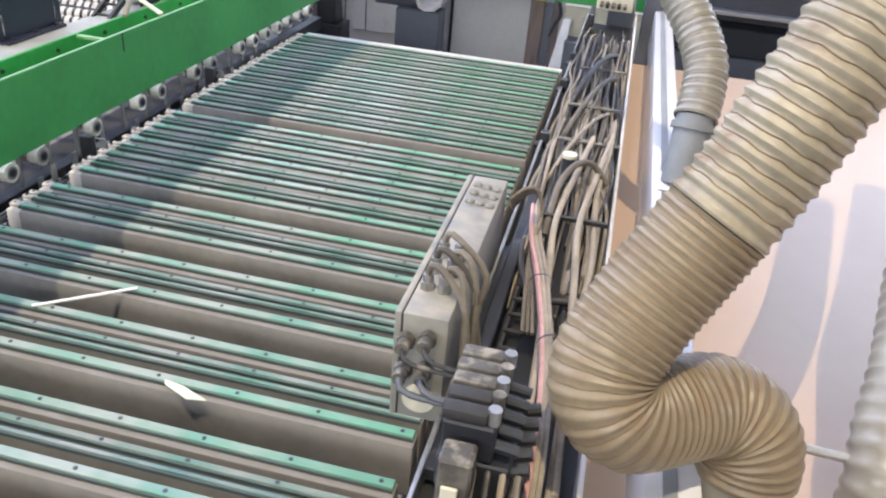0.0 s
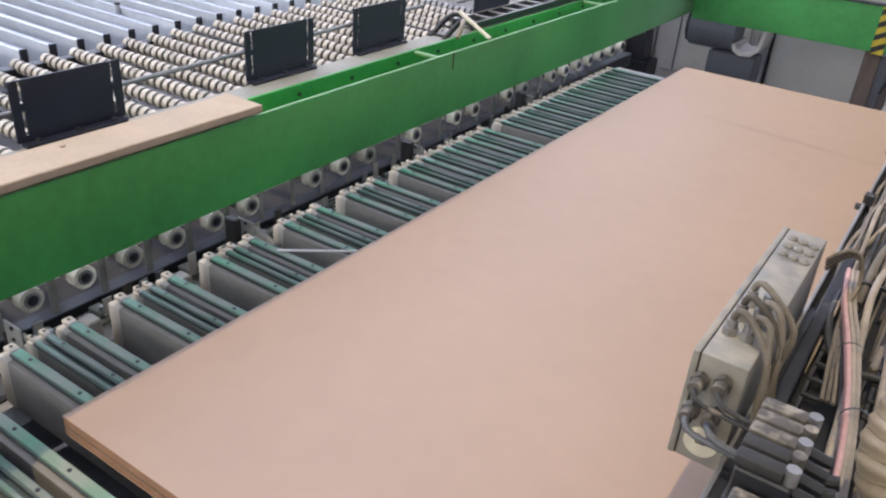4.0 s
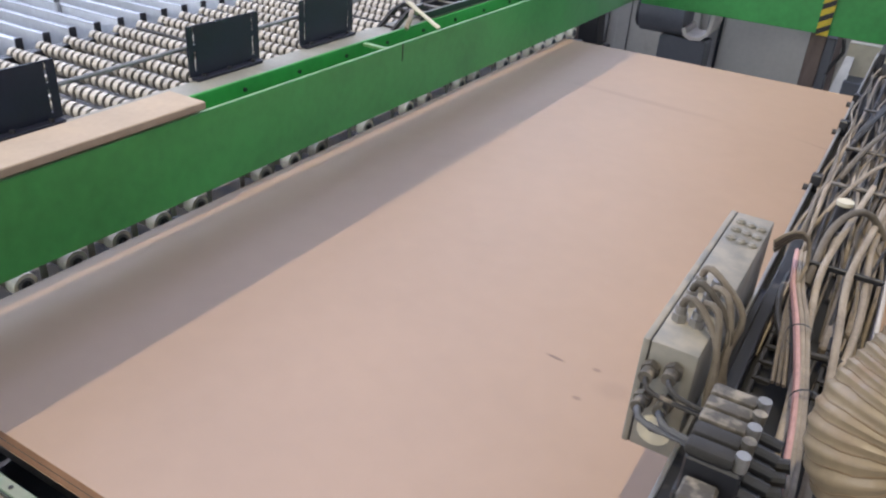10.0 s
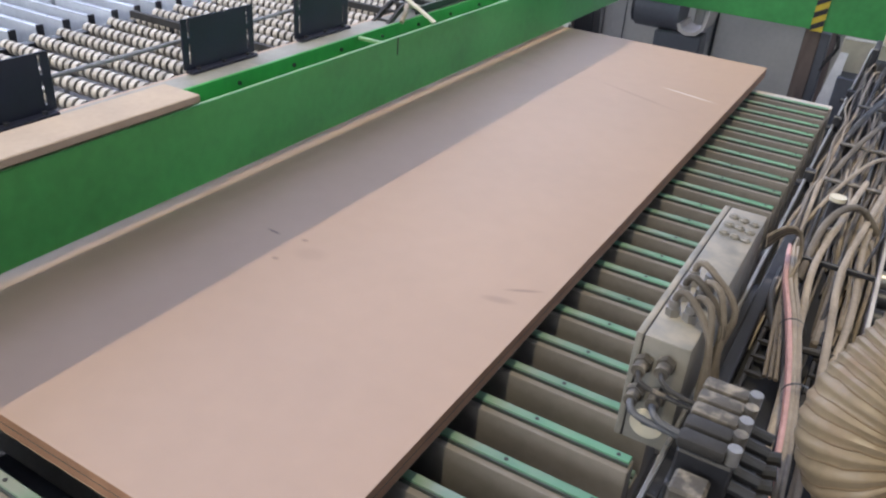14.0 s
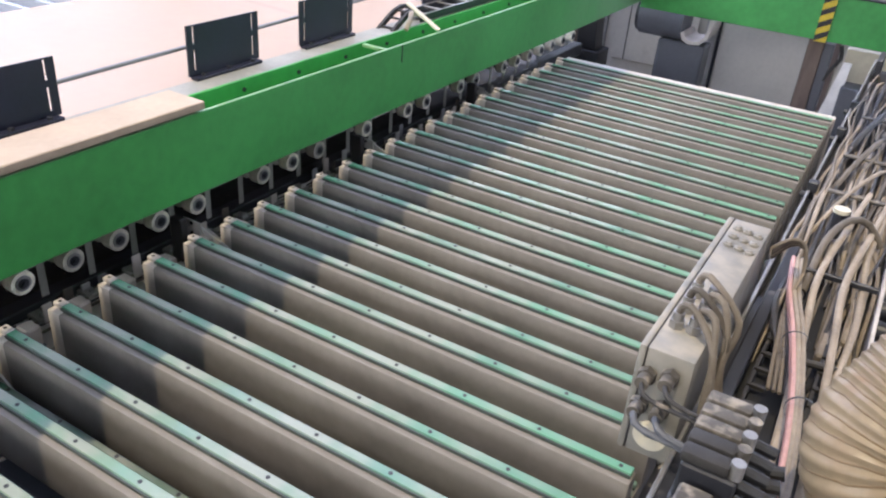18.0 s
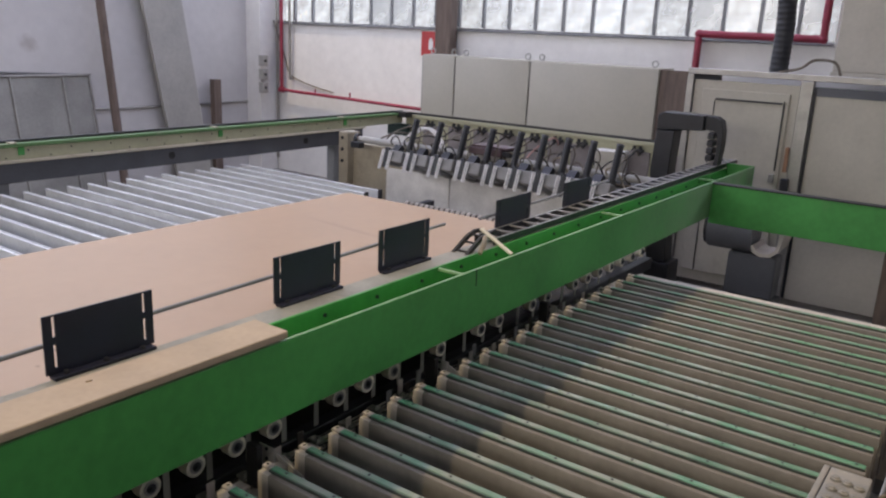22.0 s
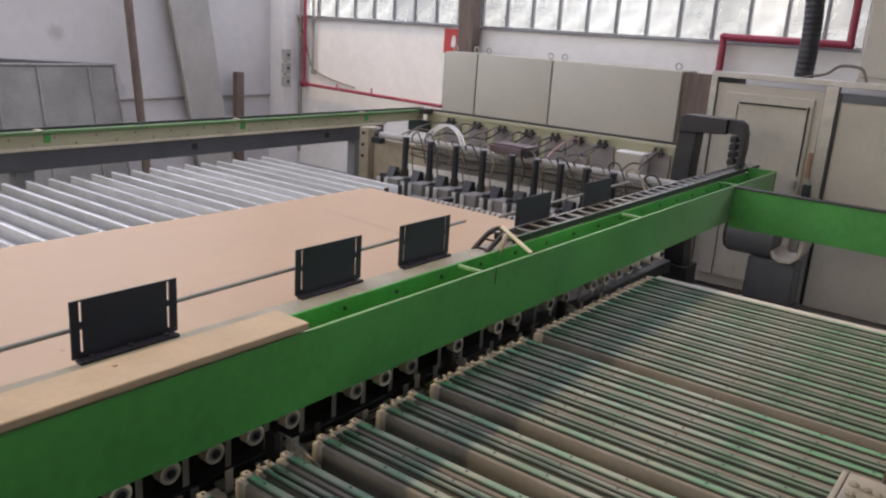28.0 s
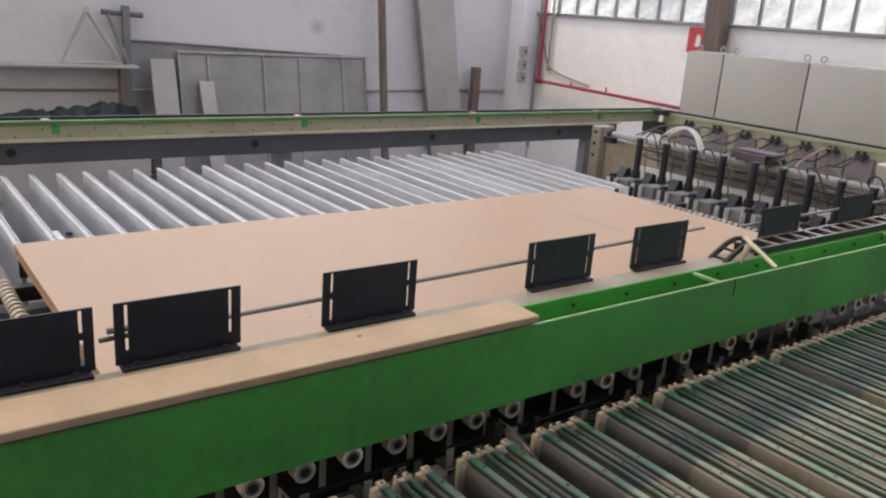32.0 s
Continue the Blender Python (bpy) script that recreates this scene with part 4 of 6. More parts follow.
for k in range(6):
    dx, dz = 0.011 * (k % 3), 0.012 * (k // 3)
    cable("cable", [(0.06 + dx, 2.32, 1.09 + dz), (0.085 + dx, 2.1, 1.105 + dz), (0.125 + dx, 1.9, 1.115 + dz), (0.165 + dx * 0.8, 1.68, 1.11 + dz), (0.19 + dx * 0.8, 1.48, 1.095 + dz), (0.2 + dx * 0.9, 1.3, 1.06 + dz), (0.2 + dx, 1.15, 0.99 + dz)], 0.0058, CABLE_PINK if k < 4 else CABLE_BEIGE, "dusty pink cable in a tied bundle", "pink cable bundle", seg=8)
for x in (0.16, 0.225):
    cable("cable", [(x + 0.03, 3.0, 1.08), (x, 2.6, 1.1), (x - 0.025, 2.25, 1.1), (x - 0.01, 1.95, 1.09), (x + 0.01, 1.6, 1.05), (x + 0.02, 1.2, 1.0)], 0.0095, CABLE_BEIGE, "thick dusty cream cable", "thick cables", seg=10)
cable("cable", [(0.11, 2.22, 1.06), (0.12, 2.42, 1.13), (0.16, 2.56, 1.15), (0.21, 2.62, 1.13), (0.26, 2.62, 1.07)], 0.0105, CABLE_GREY, "grey cable looping across the trough", "thick cables", seg=10)
cable("cable", [(0.06, 2.3, 1.05), (0.07, 2.05, 1.07), (0.12, 1.9, 1.06), (0.2, 1.88, 1.07), (0.28, 1.9, 1.06)], 0.009, CABLE_BLACK, "black cable crossing the trough", "thick cables", seg=8)
cable("cable", [(0.26, 3.3, 1.05), (0.255, 2.9, 1.08), (0.235, 2.5, 1.08), (0.25, 2.1, 1.07), (0.235, 1.7, 1.06), (0.25, 1.3, 1.02)], 0.009, CABLE_BEIGE, "thick dusty cream cable", "thick cables", seg=10)
for y, x, r in ((1.86, 0.14, 0.03), (1.62, 0.19, 0.03)):
    bm = bmesh.new()
    bmesh.ops.create_cone(bm, segments=14, radius1=r, radius2=r, depth=0.006, cap_ends=False)
    bmesh.ops.transform(bm, matrix=Matrix.Translation((x, y, 1.118)) @ pose(0, 0, 0, 90, 0, 12), verts=bm.verts)
    solo("cable_tie", bm, BLACK, "black cable tie round the pink bundle", "cable tie", at=(x, y, 1.118), group="cable ties")
# crossing thin hoses near the far half
for k, (ya, yb, xa, xb) in enumerate(((2.6, 3.4, 0.05, 0.25), (3.0, 3.9, 0.06, 0.24), (3.4, 4.3, 0.05, 0.22))):
    cable("cable", [(xa, ya, 1.02), (xa * 0.65 + xb * 0.35, ya * 0.65 + yb * 0.35, 1.09), (xa * 0.3 + xb * 0.7, ya * 0.3 + yb * 0.7, 1.1), (xb, yb, 1.05)], 0.007 + 0.003 * (k % 3), CABLES[k % 5], "dusty hose crossing the cable trough", "crossing hoses", seg=8)
for x0, x1, y0, y1 in ((0.185, 0.215, 1.95, 2.9), (0.228, 0.262, 2.05, 3.1)):
    solo("cable_cover", box(x0, x1, y0, y1, 1.03, 1.055, 0.006), CABLE_BEIGE, "dusty cream flat cable cover in the trough", "cable cover", at=(x0, y0, 1.03), group="cable covers")
solo("tie_bar", box(0.06, 0.28, 2.28, 2.292, 1.085, 1.10, 0.002), DARK, "dark bar tying the cables down", "bar", at=(0.06, 2.28, 1.085))
t = thing("push_button", (0.13, 2.63, 1.06), "black push button with a pale cap", "button")
part("stem", rod((0.13, 2.63, 1.06), (0.13, 2.63, 1.14), 0.02, seg=14), DARK, t)
part("cap", rod((0.13, 2.63, 1.1405), (0.13, 2.63, 1.152), 0.024, seg=16), CREAM, t, "pale round cap")

# drag chain beside the box
ch = thing("drag_chain", (0.085, 1.75, 0.99), "black open drag chain standing in the trough", "cable chain")
for k in range(7):
    for x in (0.082, 0.205):
        z, y = 1.0, 1.52 + k * 0.07
        bm = box(x - 0.004, x + 0.004, y, y + 0.062, z + 0.05, z + 0.06, 0.001)
        box(x - 0.004, x + 0.004, y, y + 0.062, z, z + 0.01, 0.001, bm)
        box(x - 0.004, x + 0.004, y, y + 0.01, z + 0.01, z + 0.05, 0.001, bm)
        box(x + 0.004, x + 0.034, y, y + 0.012, z + 0.05, z + 0.06, 0.001, bm)
        part("link", bm, RUBBER, ch)

# ---- terminal box ----
tb = thing("terminal_box", (-0.042, 1.83, 1.0), "dusty grey steel terminal box with cable glands", "terminal box")
body = part("body", box(-0.0905, 0.0, 1.46, 2.147, 0.988, 1.24, 0.004, seg=2), BOX, tb)
part("lid", box(-0.1065, -0.092, 1.459, 2.148, 0.987, 1.241, 0.004, seg=2), BOX, tb)
part("shelf", box(0.0005, 0.03, 1.3, 2.2, 0.99, 1.02, 0.002), DARK, tb)
plug = rod((0, 0, 0), (0, 0, 0.006), 0.0125, seg=14)
rod((0, 0, 0.006), (0, 0, 0.0095), 0.009, plug, 12, r2=0.0075)
plug = finish("plug", plug, BOX, None, True)
for i in range(3):
    for j in range(3):
        piece("plug", plug, tb, (-0.07 + j * 0.026, 1.985 + i * 0.05 - j * 0.006, 1.24))
for i, j in ((0, 0), (0, 1), (1, 0), (1, 1), (2, 0), (2, 1)):
    x, y = -0.068 + 0.034 * j, 1.56 + 0.07 * i
    g = part("gland", rod((x, y, 1.2405), (x, y, 1.258), 0.0155, rod((x, y, 1.258), (x, y, 1.275), 0.0115, seg=10), 6), STEEL, tb)
    if i < 2 or j == 0:
        c = curve_points([(x, y, 1.273), (x + 0.008, y - 0.005, 1.297), (x + 0.035, y - 0.015, 1.293), (0.018 + 0.008 * i, y - 0.04, 1.235), (0.026 + 0.008 * j, y - 0.06, 1.14), (0.032 + 0.006 * i, y - 0.06, 1.04)], 0.02)
        part("lead", sweep(c, 0.0075, 8), CABLE_GREY, g, "dusty grey lead")
for x, z in ((-0.078, 1.186), (-0.036, 1.199), (-0.08, 1.115), (-0.038, 1.122)):
    g = part("gland", rod((x, 1.4545, z), (x, 1.438, z), 0.0185, rod((x, 1.438, z), (x, 1.415, z), 0.014, seg=12), 6), DUSTY_GREY, tb, "grey cable gland")
    c = curve_points([(x, 1.42, z), (x + 0.006, 1.402, z - 0.002), (x + 0.025, 1.394, z - 0.012), (0.04, 1.4, z - 0.024), (0.08, 1.415, z - 0.03)], 0.01)
    part("lead", sweep(c, (lambda i: 0.0065 + 0.0015 * (i % 2)) if z < 1.13 else 0.005, 8), GREY_PAINT if z < 1.13 else CABLE_BLACK, g, "ribbed grey conduit" if z < 1.13 else "black lead")
part("blank_disc", rod((-0.047, 1.4592, 1.043), (-0.047, 1.4545, 1.043), 0.034, rod((-0.047, 1.4545, 1.043), (-0.047, 1.453, 1.043), 0.029, seg=24), 24), CREAM, tb, "pale round blanking disc")
part("disc_slot", box(-0.057, -0.037, 1.4515, 1.4525, 1.0415, 1.0445), DARK, tb)
part("seam", box(-0.0919, -0.0906, 1.4595, 2.1475, 0.99, 1.2385), DARK, tb)
for k in range(7):
    c = curve_points([(0.014, 2.12 + 0.012 * k, 1.2 - 0.01 * k), (0.05, 2.13 + 0.012 * k, 1.235 - 0.008 * k), (0.085, 2.15 + 0.01 * k, 1.22 - 0.006 * k), (0.1, 2.14, 1.15), (0.09, 2.05, 1.09), (0.1 + 0.008 * k, 1.93, 1.075), (0.12 + 0.012 * k, 1.75, 1.05)], 0.025)
    solo("cable", sweep(c, 0.0048, 7), (CABLE_BEIGE, CABLE_GREY)[k % 2], "dusty cable bending out of the terminal box", "cable", at=(0.014, 2.13, 1.2), group="cables from the terminal box")

set_frame(0.094, -0.09, 0.421, 0.845)
# ---- valve block ----
vb = thing("valve_block", (0.09, 1.4, 0.985), "dusty black pneumatic valve block with pale covers", "valve block")
part("base", box(0.035, 0.16, 1.315, 1.52, 0.99, 1.06, 0.004), DARK, vb)
part("mount", box(0.05, 0.15, 1.33, 1.5, 0.881, 0.9895, 0.004), DARK, vb)
for k in range(5):
    y = 1.335 + 0.039 * k
    v = part("valve", box(0.04, 0.128, y - 0.017, y + 0.017, 1.061, 1.135, 0.004), DARK, vb)
    part("cover", box(0.036, 0.112, y - 0.016, y + 0.016, 1.1355, 1.158, 0.006, seg=2), DUSTY_GREY if k > 1 else RUBBER, v, "dust-covered valve cover")
    part("knob", rod((0.121, y, 1.1355), (0.121, y, 1.165), 0.0115, seg=12), DUSTY_GREY if k % 2 else STEEL, v)
    part("elbow", rod((0.128, y, 1.09), (0.168, y, 1.085), 0.011, seg=10), DARK, v)
    part("port", rod((0.15, y, 1.04), (0.19, y + 0.005, 1.05), 0.013, seg=10), BLACK, v)
part("regulator", box(0.05, 0.105, 1.25, 1.305, 0.99, 1.115, 0.005), DUSTY_GREY, vb, "dusty dark block")
part("block_face", box(0.06, 0.088, 1.243, 1.2495, 1.03, 1.065, 0.002), CREAM, vb)
part("bracket", box(0.09, 0.165, 1.2, 1.212, 0.985, 1.09, 0.008), DARK, vb)
part("bolt", rod((0.13, 1.1995, 1.06), (0.13, 1.19, 1.06), 0.013, seg=6), STEEL, vb)
for k in range(6):
    x = 0.05 + 0.025 * k
    cable("cable", [(x, 1.32, 1.05), (x + 0.004, 1.24, 1.0), (x + 0.01, 1.1, 0.992), (x + 0.015, 0.9, 0.991)], 0.006, CABLES[(k + 2) % 6], "thin dusty air line below the valves", "air lines", seg=6)

set_frame()
# ---- dust hood and hoses ----
hood = thing("dust_hood", (0.47, 2.7, 1.05), "long grey-white sheet metal dust hood over the saw line", "dust hood")
HOOD = mat("white_hood_enamel", (0.62, 0.6, 0.6), 0.22, vary=0.06, scale=3, dust=DUST, dust_amount=0.15)
part("casing", box(0.4255, 0.512, 0.12, 4.62, 1.05, 1.24, 0.006, seg=2), HOOD, hood)
part("seam_strip", box(0.452, 0.474, 0.12, 4.62, 1.2402, 1.2435, 0.001), MID_GREY, hood)
part("end_post", box(0.37, 0.49, 4.63, 4.8, 0.0, 2.4, 0.006), GREY_PAINT, hood, "dark grey end post")


def ribbed_hose(name, points, r, pitch, material, label, step=0.0035, span=(0, 1), rib=0.075):
    path = curve_points(points, step)
    path = path[int(span[0] * len(path)) : int(span[1] * len(path)) + 1]
    acc, run = [0.0], 0.0
    for a, b in zip(path, path[1:]):
        run += (b - a).length
        acc.append(run)

    def radius(i):
        return r * (1.02 - rib + rib * (0.5 + 0.5 * math.cos(2 * math.pi * acc[i] / pitch)) ** 1.6)
    return sweep(path, radius, 40, caps=False)


MAIN = [(1.05, 2.3, 3.5), (0.87, 1.75, 2.6), (0.73, 1.46, 2.2), (0.63, 1.344, 2.018), (0.564, 1.299, 1.912), (0.474, 1.248, 1.714), (0.411, 1.211, 1.599), (0.36, 1.171, 1.511), (0.332, 1.137, 1.452), (0.338, 1.119, 1.405), (0.376, 1.125, 1.37), (0.436, 1.174, 1.356), (0.499, 1.218, 1.352), (0.548, 1.227, 1.33), (0.574, 1.22, 1.29), (0.578, 1.21, 1.24)]
hs = thing("suction_hose", (0.578, 1.2, 1.06), "cream ribbed suction hose bending down to the hood", "suction hose", "suction hoses")
part("hose", ribbed_hose("hose", MAIN, 0.078, 0.0225, HOSE, "", step=0.0025, span=(0, 0.775)), HOSE, hs)
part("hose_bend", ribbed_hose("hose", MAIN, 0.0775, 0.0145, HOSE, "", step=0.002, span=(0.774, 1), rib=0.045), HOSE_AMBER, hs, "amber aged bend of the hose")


def spiral(points, r, pitch, thick, step=0.0035, wave=0.0, span=(0, 1)):
    """Thin wire winding round the path in the groove below each rib."""
    path = curve_points(points, step)
    path = path[int(span[0] * len(path)) : int(span[1] * len(path)) + 1]
    own, side = [], None
    for i, q in enumerate(path):
        tan = (path[min(i + 1, len(path) - 1)] - path[max(i - 1, 0)]).normalized()
        side = tan.orthogonal().normalized() if side is None else (side - tan * side.dot(tan)).normalized()
        own.append((q, tan, side, tan.cross(side)))
    acc = [0.0]
    for a, b in zip(path, path[1:]):
        acc.append(acc[-1] + (b - a).length)
    bm, n, k = bmesh.new(), 30, 0
    for turn in range(int(acc[-1] / pitch) - 1):
        while acc[k] < (turn + 0.5) * pitch:
            k += 1
        q, tan, s, u = own[k]
        ring = []
        for a in range(n + 1):
            ang = 2 * math.pi * a / n
            ring.append(q + (s * math.cos(ang) + u * math.sin(ang)) * r + tan * (wave * math.sin(ang * 7 + turn * 1.9) + wave * 0.6 * math.sin(ang * 11 + turn)))
        sweep(ring, thick, 4, bm, caps=False)
    return bm


tagged(part("groove_wire", spiral(MAIN, 0.0742, 0.0225, 0.0013, step=0.0025, wave=0.0014, span=(0, 0.775)), HOSE_WIRE, hs, "dark brown spiral in the grooves"), kind="stuff")
tagged(part("bend_wire", spiral(MAIN, 0.0759, 0.0145, 0.0009, step=0.002, wave=0.001, span=(0.774, 1)), HOSE_WIRE, hs, "dark brown spiral in the bend"), kind="stuff")
part("stub", sweep(curve_points([(0.578, 1.21, 1.245), (0.578, 1.205, 1.15), (0.578, 1.2, 1.06)], 0.01), 0.0735, 32), CLEAR_HOSE, hs, "grey-green duct stub")
part("clip", sweep(curve_points([(0.578, 1.205, 1.15), (0.578, 1.206, 1.165)], 0.005), 0.077, 32), STEEL, hs, "steel hose clip")
part("clip_screw", box(0.49, 0.505, 1.15, 1.175, 1.148, 1.168, 0.002), DARK, hs)
SECOND = [(0.1, 3.3, 2.9), (0.2, 3.0, 2.15), (0.275, 2.85, 1.889), (0.36, 2.69, 1.759), (0.47, 2.554, 1.614), (0.512, 2.479, 1.534), (0.514, 2.415, 1.454), (0.507, 2.38, 1.41)]
hs2 = thing("suction_hose", (0.5, 2.32, 1.244), "dusty grey ribbed suction hose on a flanged stub", "suction hose", "suction hoses")
part("hose", ribbed_hose("hose", SECOND, 0.06, 0.024, HOSE, "", 0.006), CLEAR_HOSE, hs2)
tagged(part("groove_wire", spiral(SECOND, 0.0568, 0.024, 0.0016, step=0.006, wave=0.001), HOSE_WIRE, hs2, "brown spiral in the grooves"), kind="stuff")
part("stub", sweep(curve_points([(0.508, 2.385, 1.42), (0.504, 2.35, 1.34), (0.5, 2.32, 1.2445)], 0.01), 0.052, 28), MID_GREY, hs2, "grey duct stub")
part("clip", sweep(curve_points([(0.507, 2.375, 1.4), (0.506, 2.368, 1.383)], 0.008), 0.0605, 28), MID_GREY, hs2, "grey hose clip")
part("flange", box(0.436, 0.56, 2.255, 2.385, 1.2436, 1.2475, 0.002), HOOD, hs2)
THIRD = [(1.3, 2.6, 3.2), (1.1, 2.2, 1.9), (0.97, 1.9, 1.45), (0.905, 1.6, 1.25), (0.875, 1.49, 1.172), (0.865, 1.42, 1.1), (0.862, 1.39, 0.99)]
hs3 = thing("suction_hose", (0.862, 1.39, 0.97), "whitish ribbed suction hose beside the hood", "suction hose", "suction hoses")
part("hose", ribbed_hose("hose", THIRD, 0.062, 0.035, HOSE, "", 0.005), CLEAR_HOSE, hs3)
part("holder", rod((0.512, 1.46, 1.12), (0.81, 1.44, 1.13), 0.009, seg=10), STEEL, hs3, "steel holder rod")
part("clip", sweep(curve_points([(0.862, 1.392, 1.0), (0.8625, 1.394, 1.02)], 0.01), 0.067, 28), STEEL, hs3, "steel hose clip")

# ---- infeed table, right of the trough ----
inf = thing("infeed_table", (1.6, 2.0, 0.0), "dark steel roller table under the board", "roller table")
for k in range(34):
    y = 0.35 + k * 0.135
    part("roller", rod((0.3, y, 0.868), (3.4, y, 0.868), 0.03, seg=12), DARK if k % 3 else STEEL, inf)
bm = box(0.24, 0.3, -0.2, 5.1, 0.72, 0.9)
box(3.4, 3.46, -0.2, 5.1, 0.72, 0.9, bm=bm)
part("side_rail", bm, GREY_PAINT, inf)
for x in (0.24, 3.4):
    for y in (-0.1, 2.4, 4.9):
        part("leg", box(x, x + 0.06, y, y + 0.06, 0, 0.72), GREY_PAINT, inf)
solo("stacked_board", box(2.25, 3.9, 0.6, 4.85, 0.902, 0.95, 0.002), PANEL_TOP, "pinkish beige board waiting on the roller table", "board panel", at=(2.25, 0.6, 0.902))

# dark machine beyond the infeed table
mc = thing("black_machine", (1.2, 5.7, 0), "black machine beam with stacked dark casings", "machine")
part("upper_casing", box(0.5, 2.6, 5.55, 5.95, 1.05, 1.24, 0.008), DARK_GREY, mc)
part("lower_casing", box(0.48, 2.7, 5.5, 5.9, 0.85, 1.02, 0.008), DARK, mc)
part("apron", box(0.48, 2.8, 5.52, 5.8, 0.3, 0.84, 0.006), GREY_PAINT, mc)
part("skid", box(0.5, 2.7, 5.55, 5.8, 0, 0.3), GREY_PAINT, mc)
part("ledge", box(0.52, 2.55, 5.46, 5.55, 1.1, 1.125, 0.003), STEEL, mc)
part("screen", box(1.62, 1.95, 5.5, 5.545, 1.26, 1.5, 0.006), PLATE, mc)
ctl = thing("chute", (-0.05, 5.9, 0), "dark chute with a white side plate", "chute")
part("white_side", slab([(-0.19, 0.5), (-0.10, 0.5), (-0.08, 0.86), (-0.13, 0.86)], "y", 5.88, 5.9), SIGN_WHITE, ctl, "white side plate")
part("pan", box(-0.1, 0.22, 5.82, 6.05, 0.35, 0.72, 0.006), GREY_PAINT, ctl)
part("post", box(-0.08, 0.0, 5.9, 5.98, 0, 0.35), GREY_PAINT, ctl)

# ---- far left guide beam ----
LX = -5.86
gl = thing("guide_beam", (LX, 3.5, 0), "green and cream guide beam on a dark steel girder", "beam")
part("girder", box(LX - 0.15, LX, -1.5, 7.0, 0.982, 1.135, 0.004), GREY_PAINT, gl, "dark steel girder")
part("ledge", box(LX - 0.15, LX + 0.045, -1.5, 7.0, 1.137, 1.157, 0.003), CREAM, gl)
part("cream_plate", box(LX - 0.02, LX + 0.012, -1.5, 7.7, 1.1575, 1.252, 0.003), PALE_GREEN, gl, "pale green bolted plate")
part("top_rail", box(LX - 0.07, LX + 0.03, -1.5, 7.77, 1.2525, 1.28, 0.003), OLD_GREEN, gl)
part("rubber_edge", box(LX - 0.07, LX - 0.04, -1.5, 7.77, 1.2805, 1.3, 0.003), BLACK, gl, "black rubber edge")
for y in (1.15, 3.05, 4.9, 6.6):
    part("clip", box(LX - 0.03, LX + 0.034, y, y + 0.05, 1.2805, 1.291, 0.002), CREAM, gl)
    part("lug", box(LX + 0.013, LX + 0.022, y + 0.06, y + 0.11, 1.19, 1.251, 0.002), GREEN, gl)
bolt2 = finish("bolt", rod((0, 0, 0), (0.006, 0, 0), 0.0065, seg=6), DARK, None, True)
for k in range(40):
    piece("bolt", bolt2, gl, (LX + 0.0125, 0.3 + k * 0.17, 1.175 + 0.05 * (k % 2)))
hole = finish("hole_plug", rod((0, 0, 0), (0.004, 0, 0), 0.032, seg=18), BLACK, None, True)
for y in (0.95, 2.70, 4.46, 6.1):
    piece("hole_plug", hole, gl, (LX + 0.0005, y, 1.065))
for y in (-0.6, 2.9, 6.55):
    part("post", box(LX - 0.13, LX - 0.02, y, y + 0.14, 0, 0.981, 0.004), MID_GREY, gl)

set_frame(-0.1, 0, -0.02)
LX = -5.76
# ---- rear beam with the clamp carriage ----
rb = thing("rear_beam", (-3.8, 7.75, 0), "pale green rear beam over grey bolted plates", "beam")
part("top_rail", box(LX + 0.03, -1.9, 7.72, 7.8, 1.25, 1.285, 0.003), PALE_GREEN, rb)
part("black_strip", box(LX + 0.03, -1.9, 7.755, 7.8, 1.2855, 1.308, 0.002), BLACK, rb, "black rubber strip")
part("web", box(LX + 0.03, -1.9, 7.74, 7.76, 0.9, 1.249, 0.003), PALE_GREEN, rb)
part("corner_block", box(LX - 0.09, LX + 0.14, 7.60, 7.719, 1.255, 1.315, 0.004), BLACK, rb, "black corner block")
part("corner_plate", box(LX - 0.19, LX + 0.12, 7.66, 7.7195, 1.03, 1.17, 0.004), DARK_GREEN, rb, "dark green corner plate")
for x in (LX + 0.1, -3.8, -2.1):
    part("post", box(x, x + 0.12, 7.77, 7.88, 0, 0.949, 0.004), MID_GREY, rb)
PLUM = mat("grey_plum_cover_plate", (0.27, 0.24, 0.235), 0.55, vary=0.2, scale=5, dust=DUST, dust_amount=0.25)
PLUM_DARK = mat("dark_plum_enamel", (0.13, 0.085, 0.09), 0.5, vary=0.2, scale=8, dust=DUST, dust_amount=0.2)
FIT_X = (-5.32, -4.95, -4.6, -4.25, -3.92, -3.64, -3.36, -2.75, -2.45)
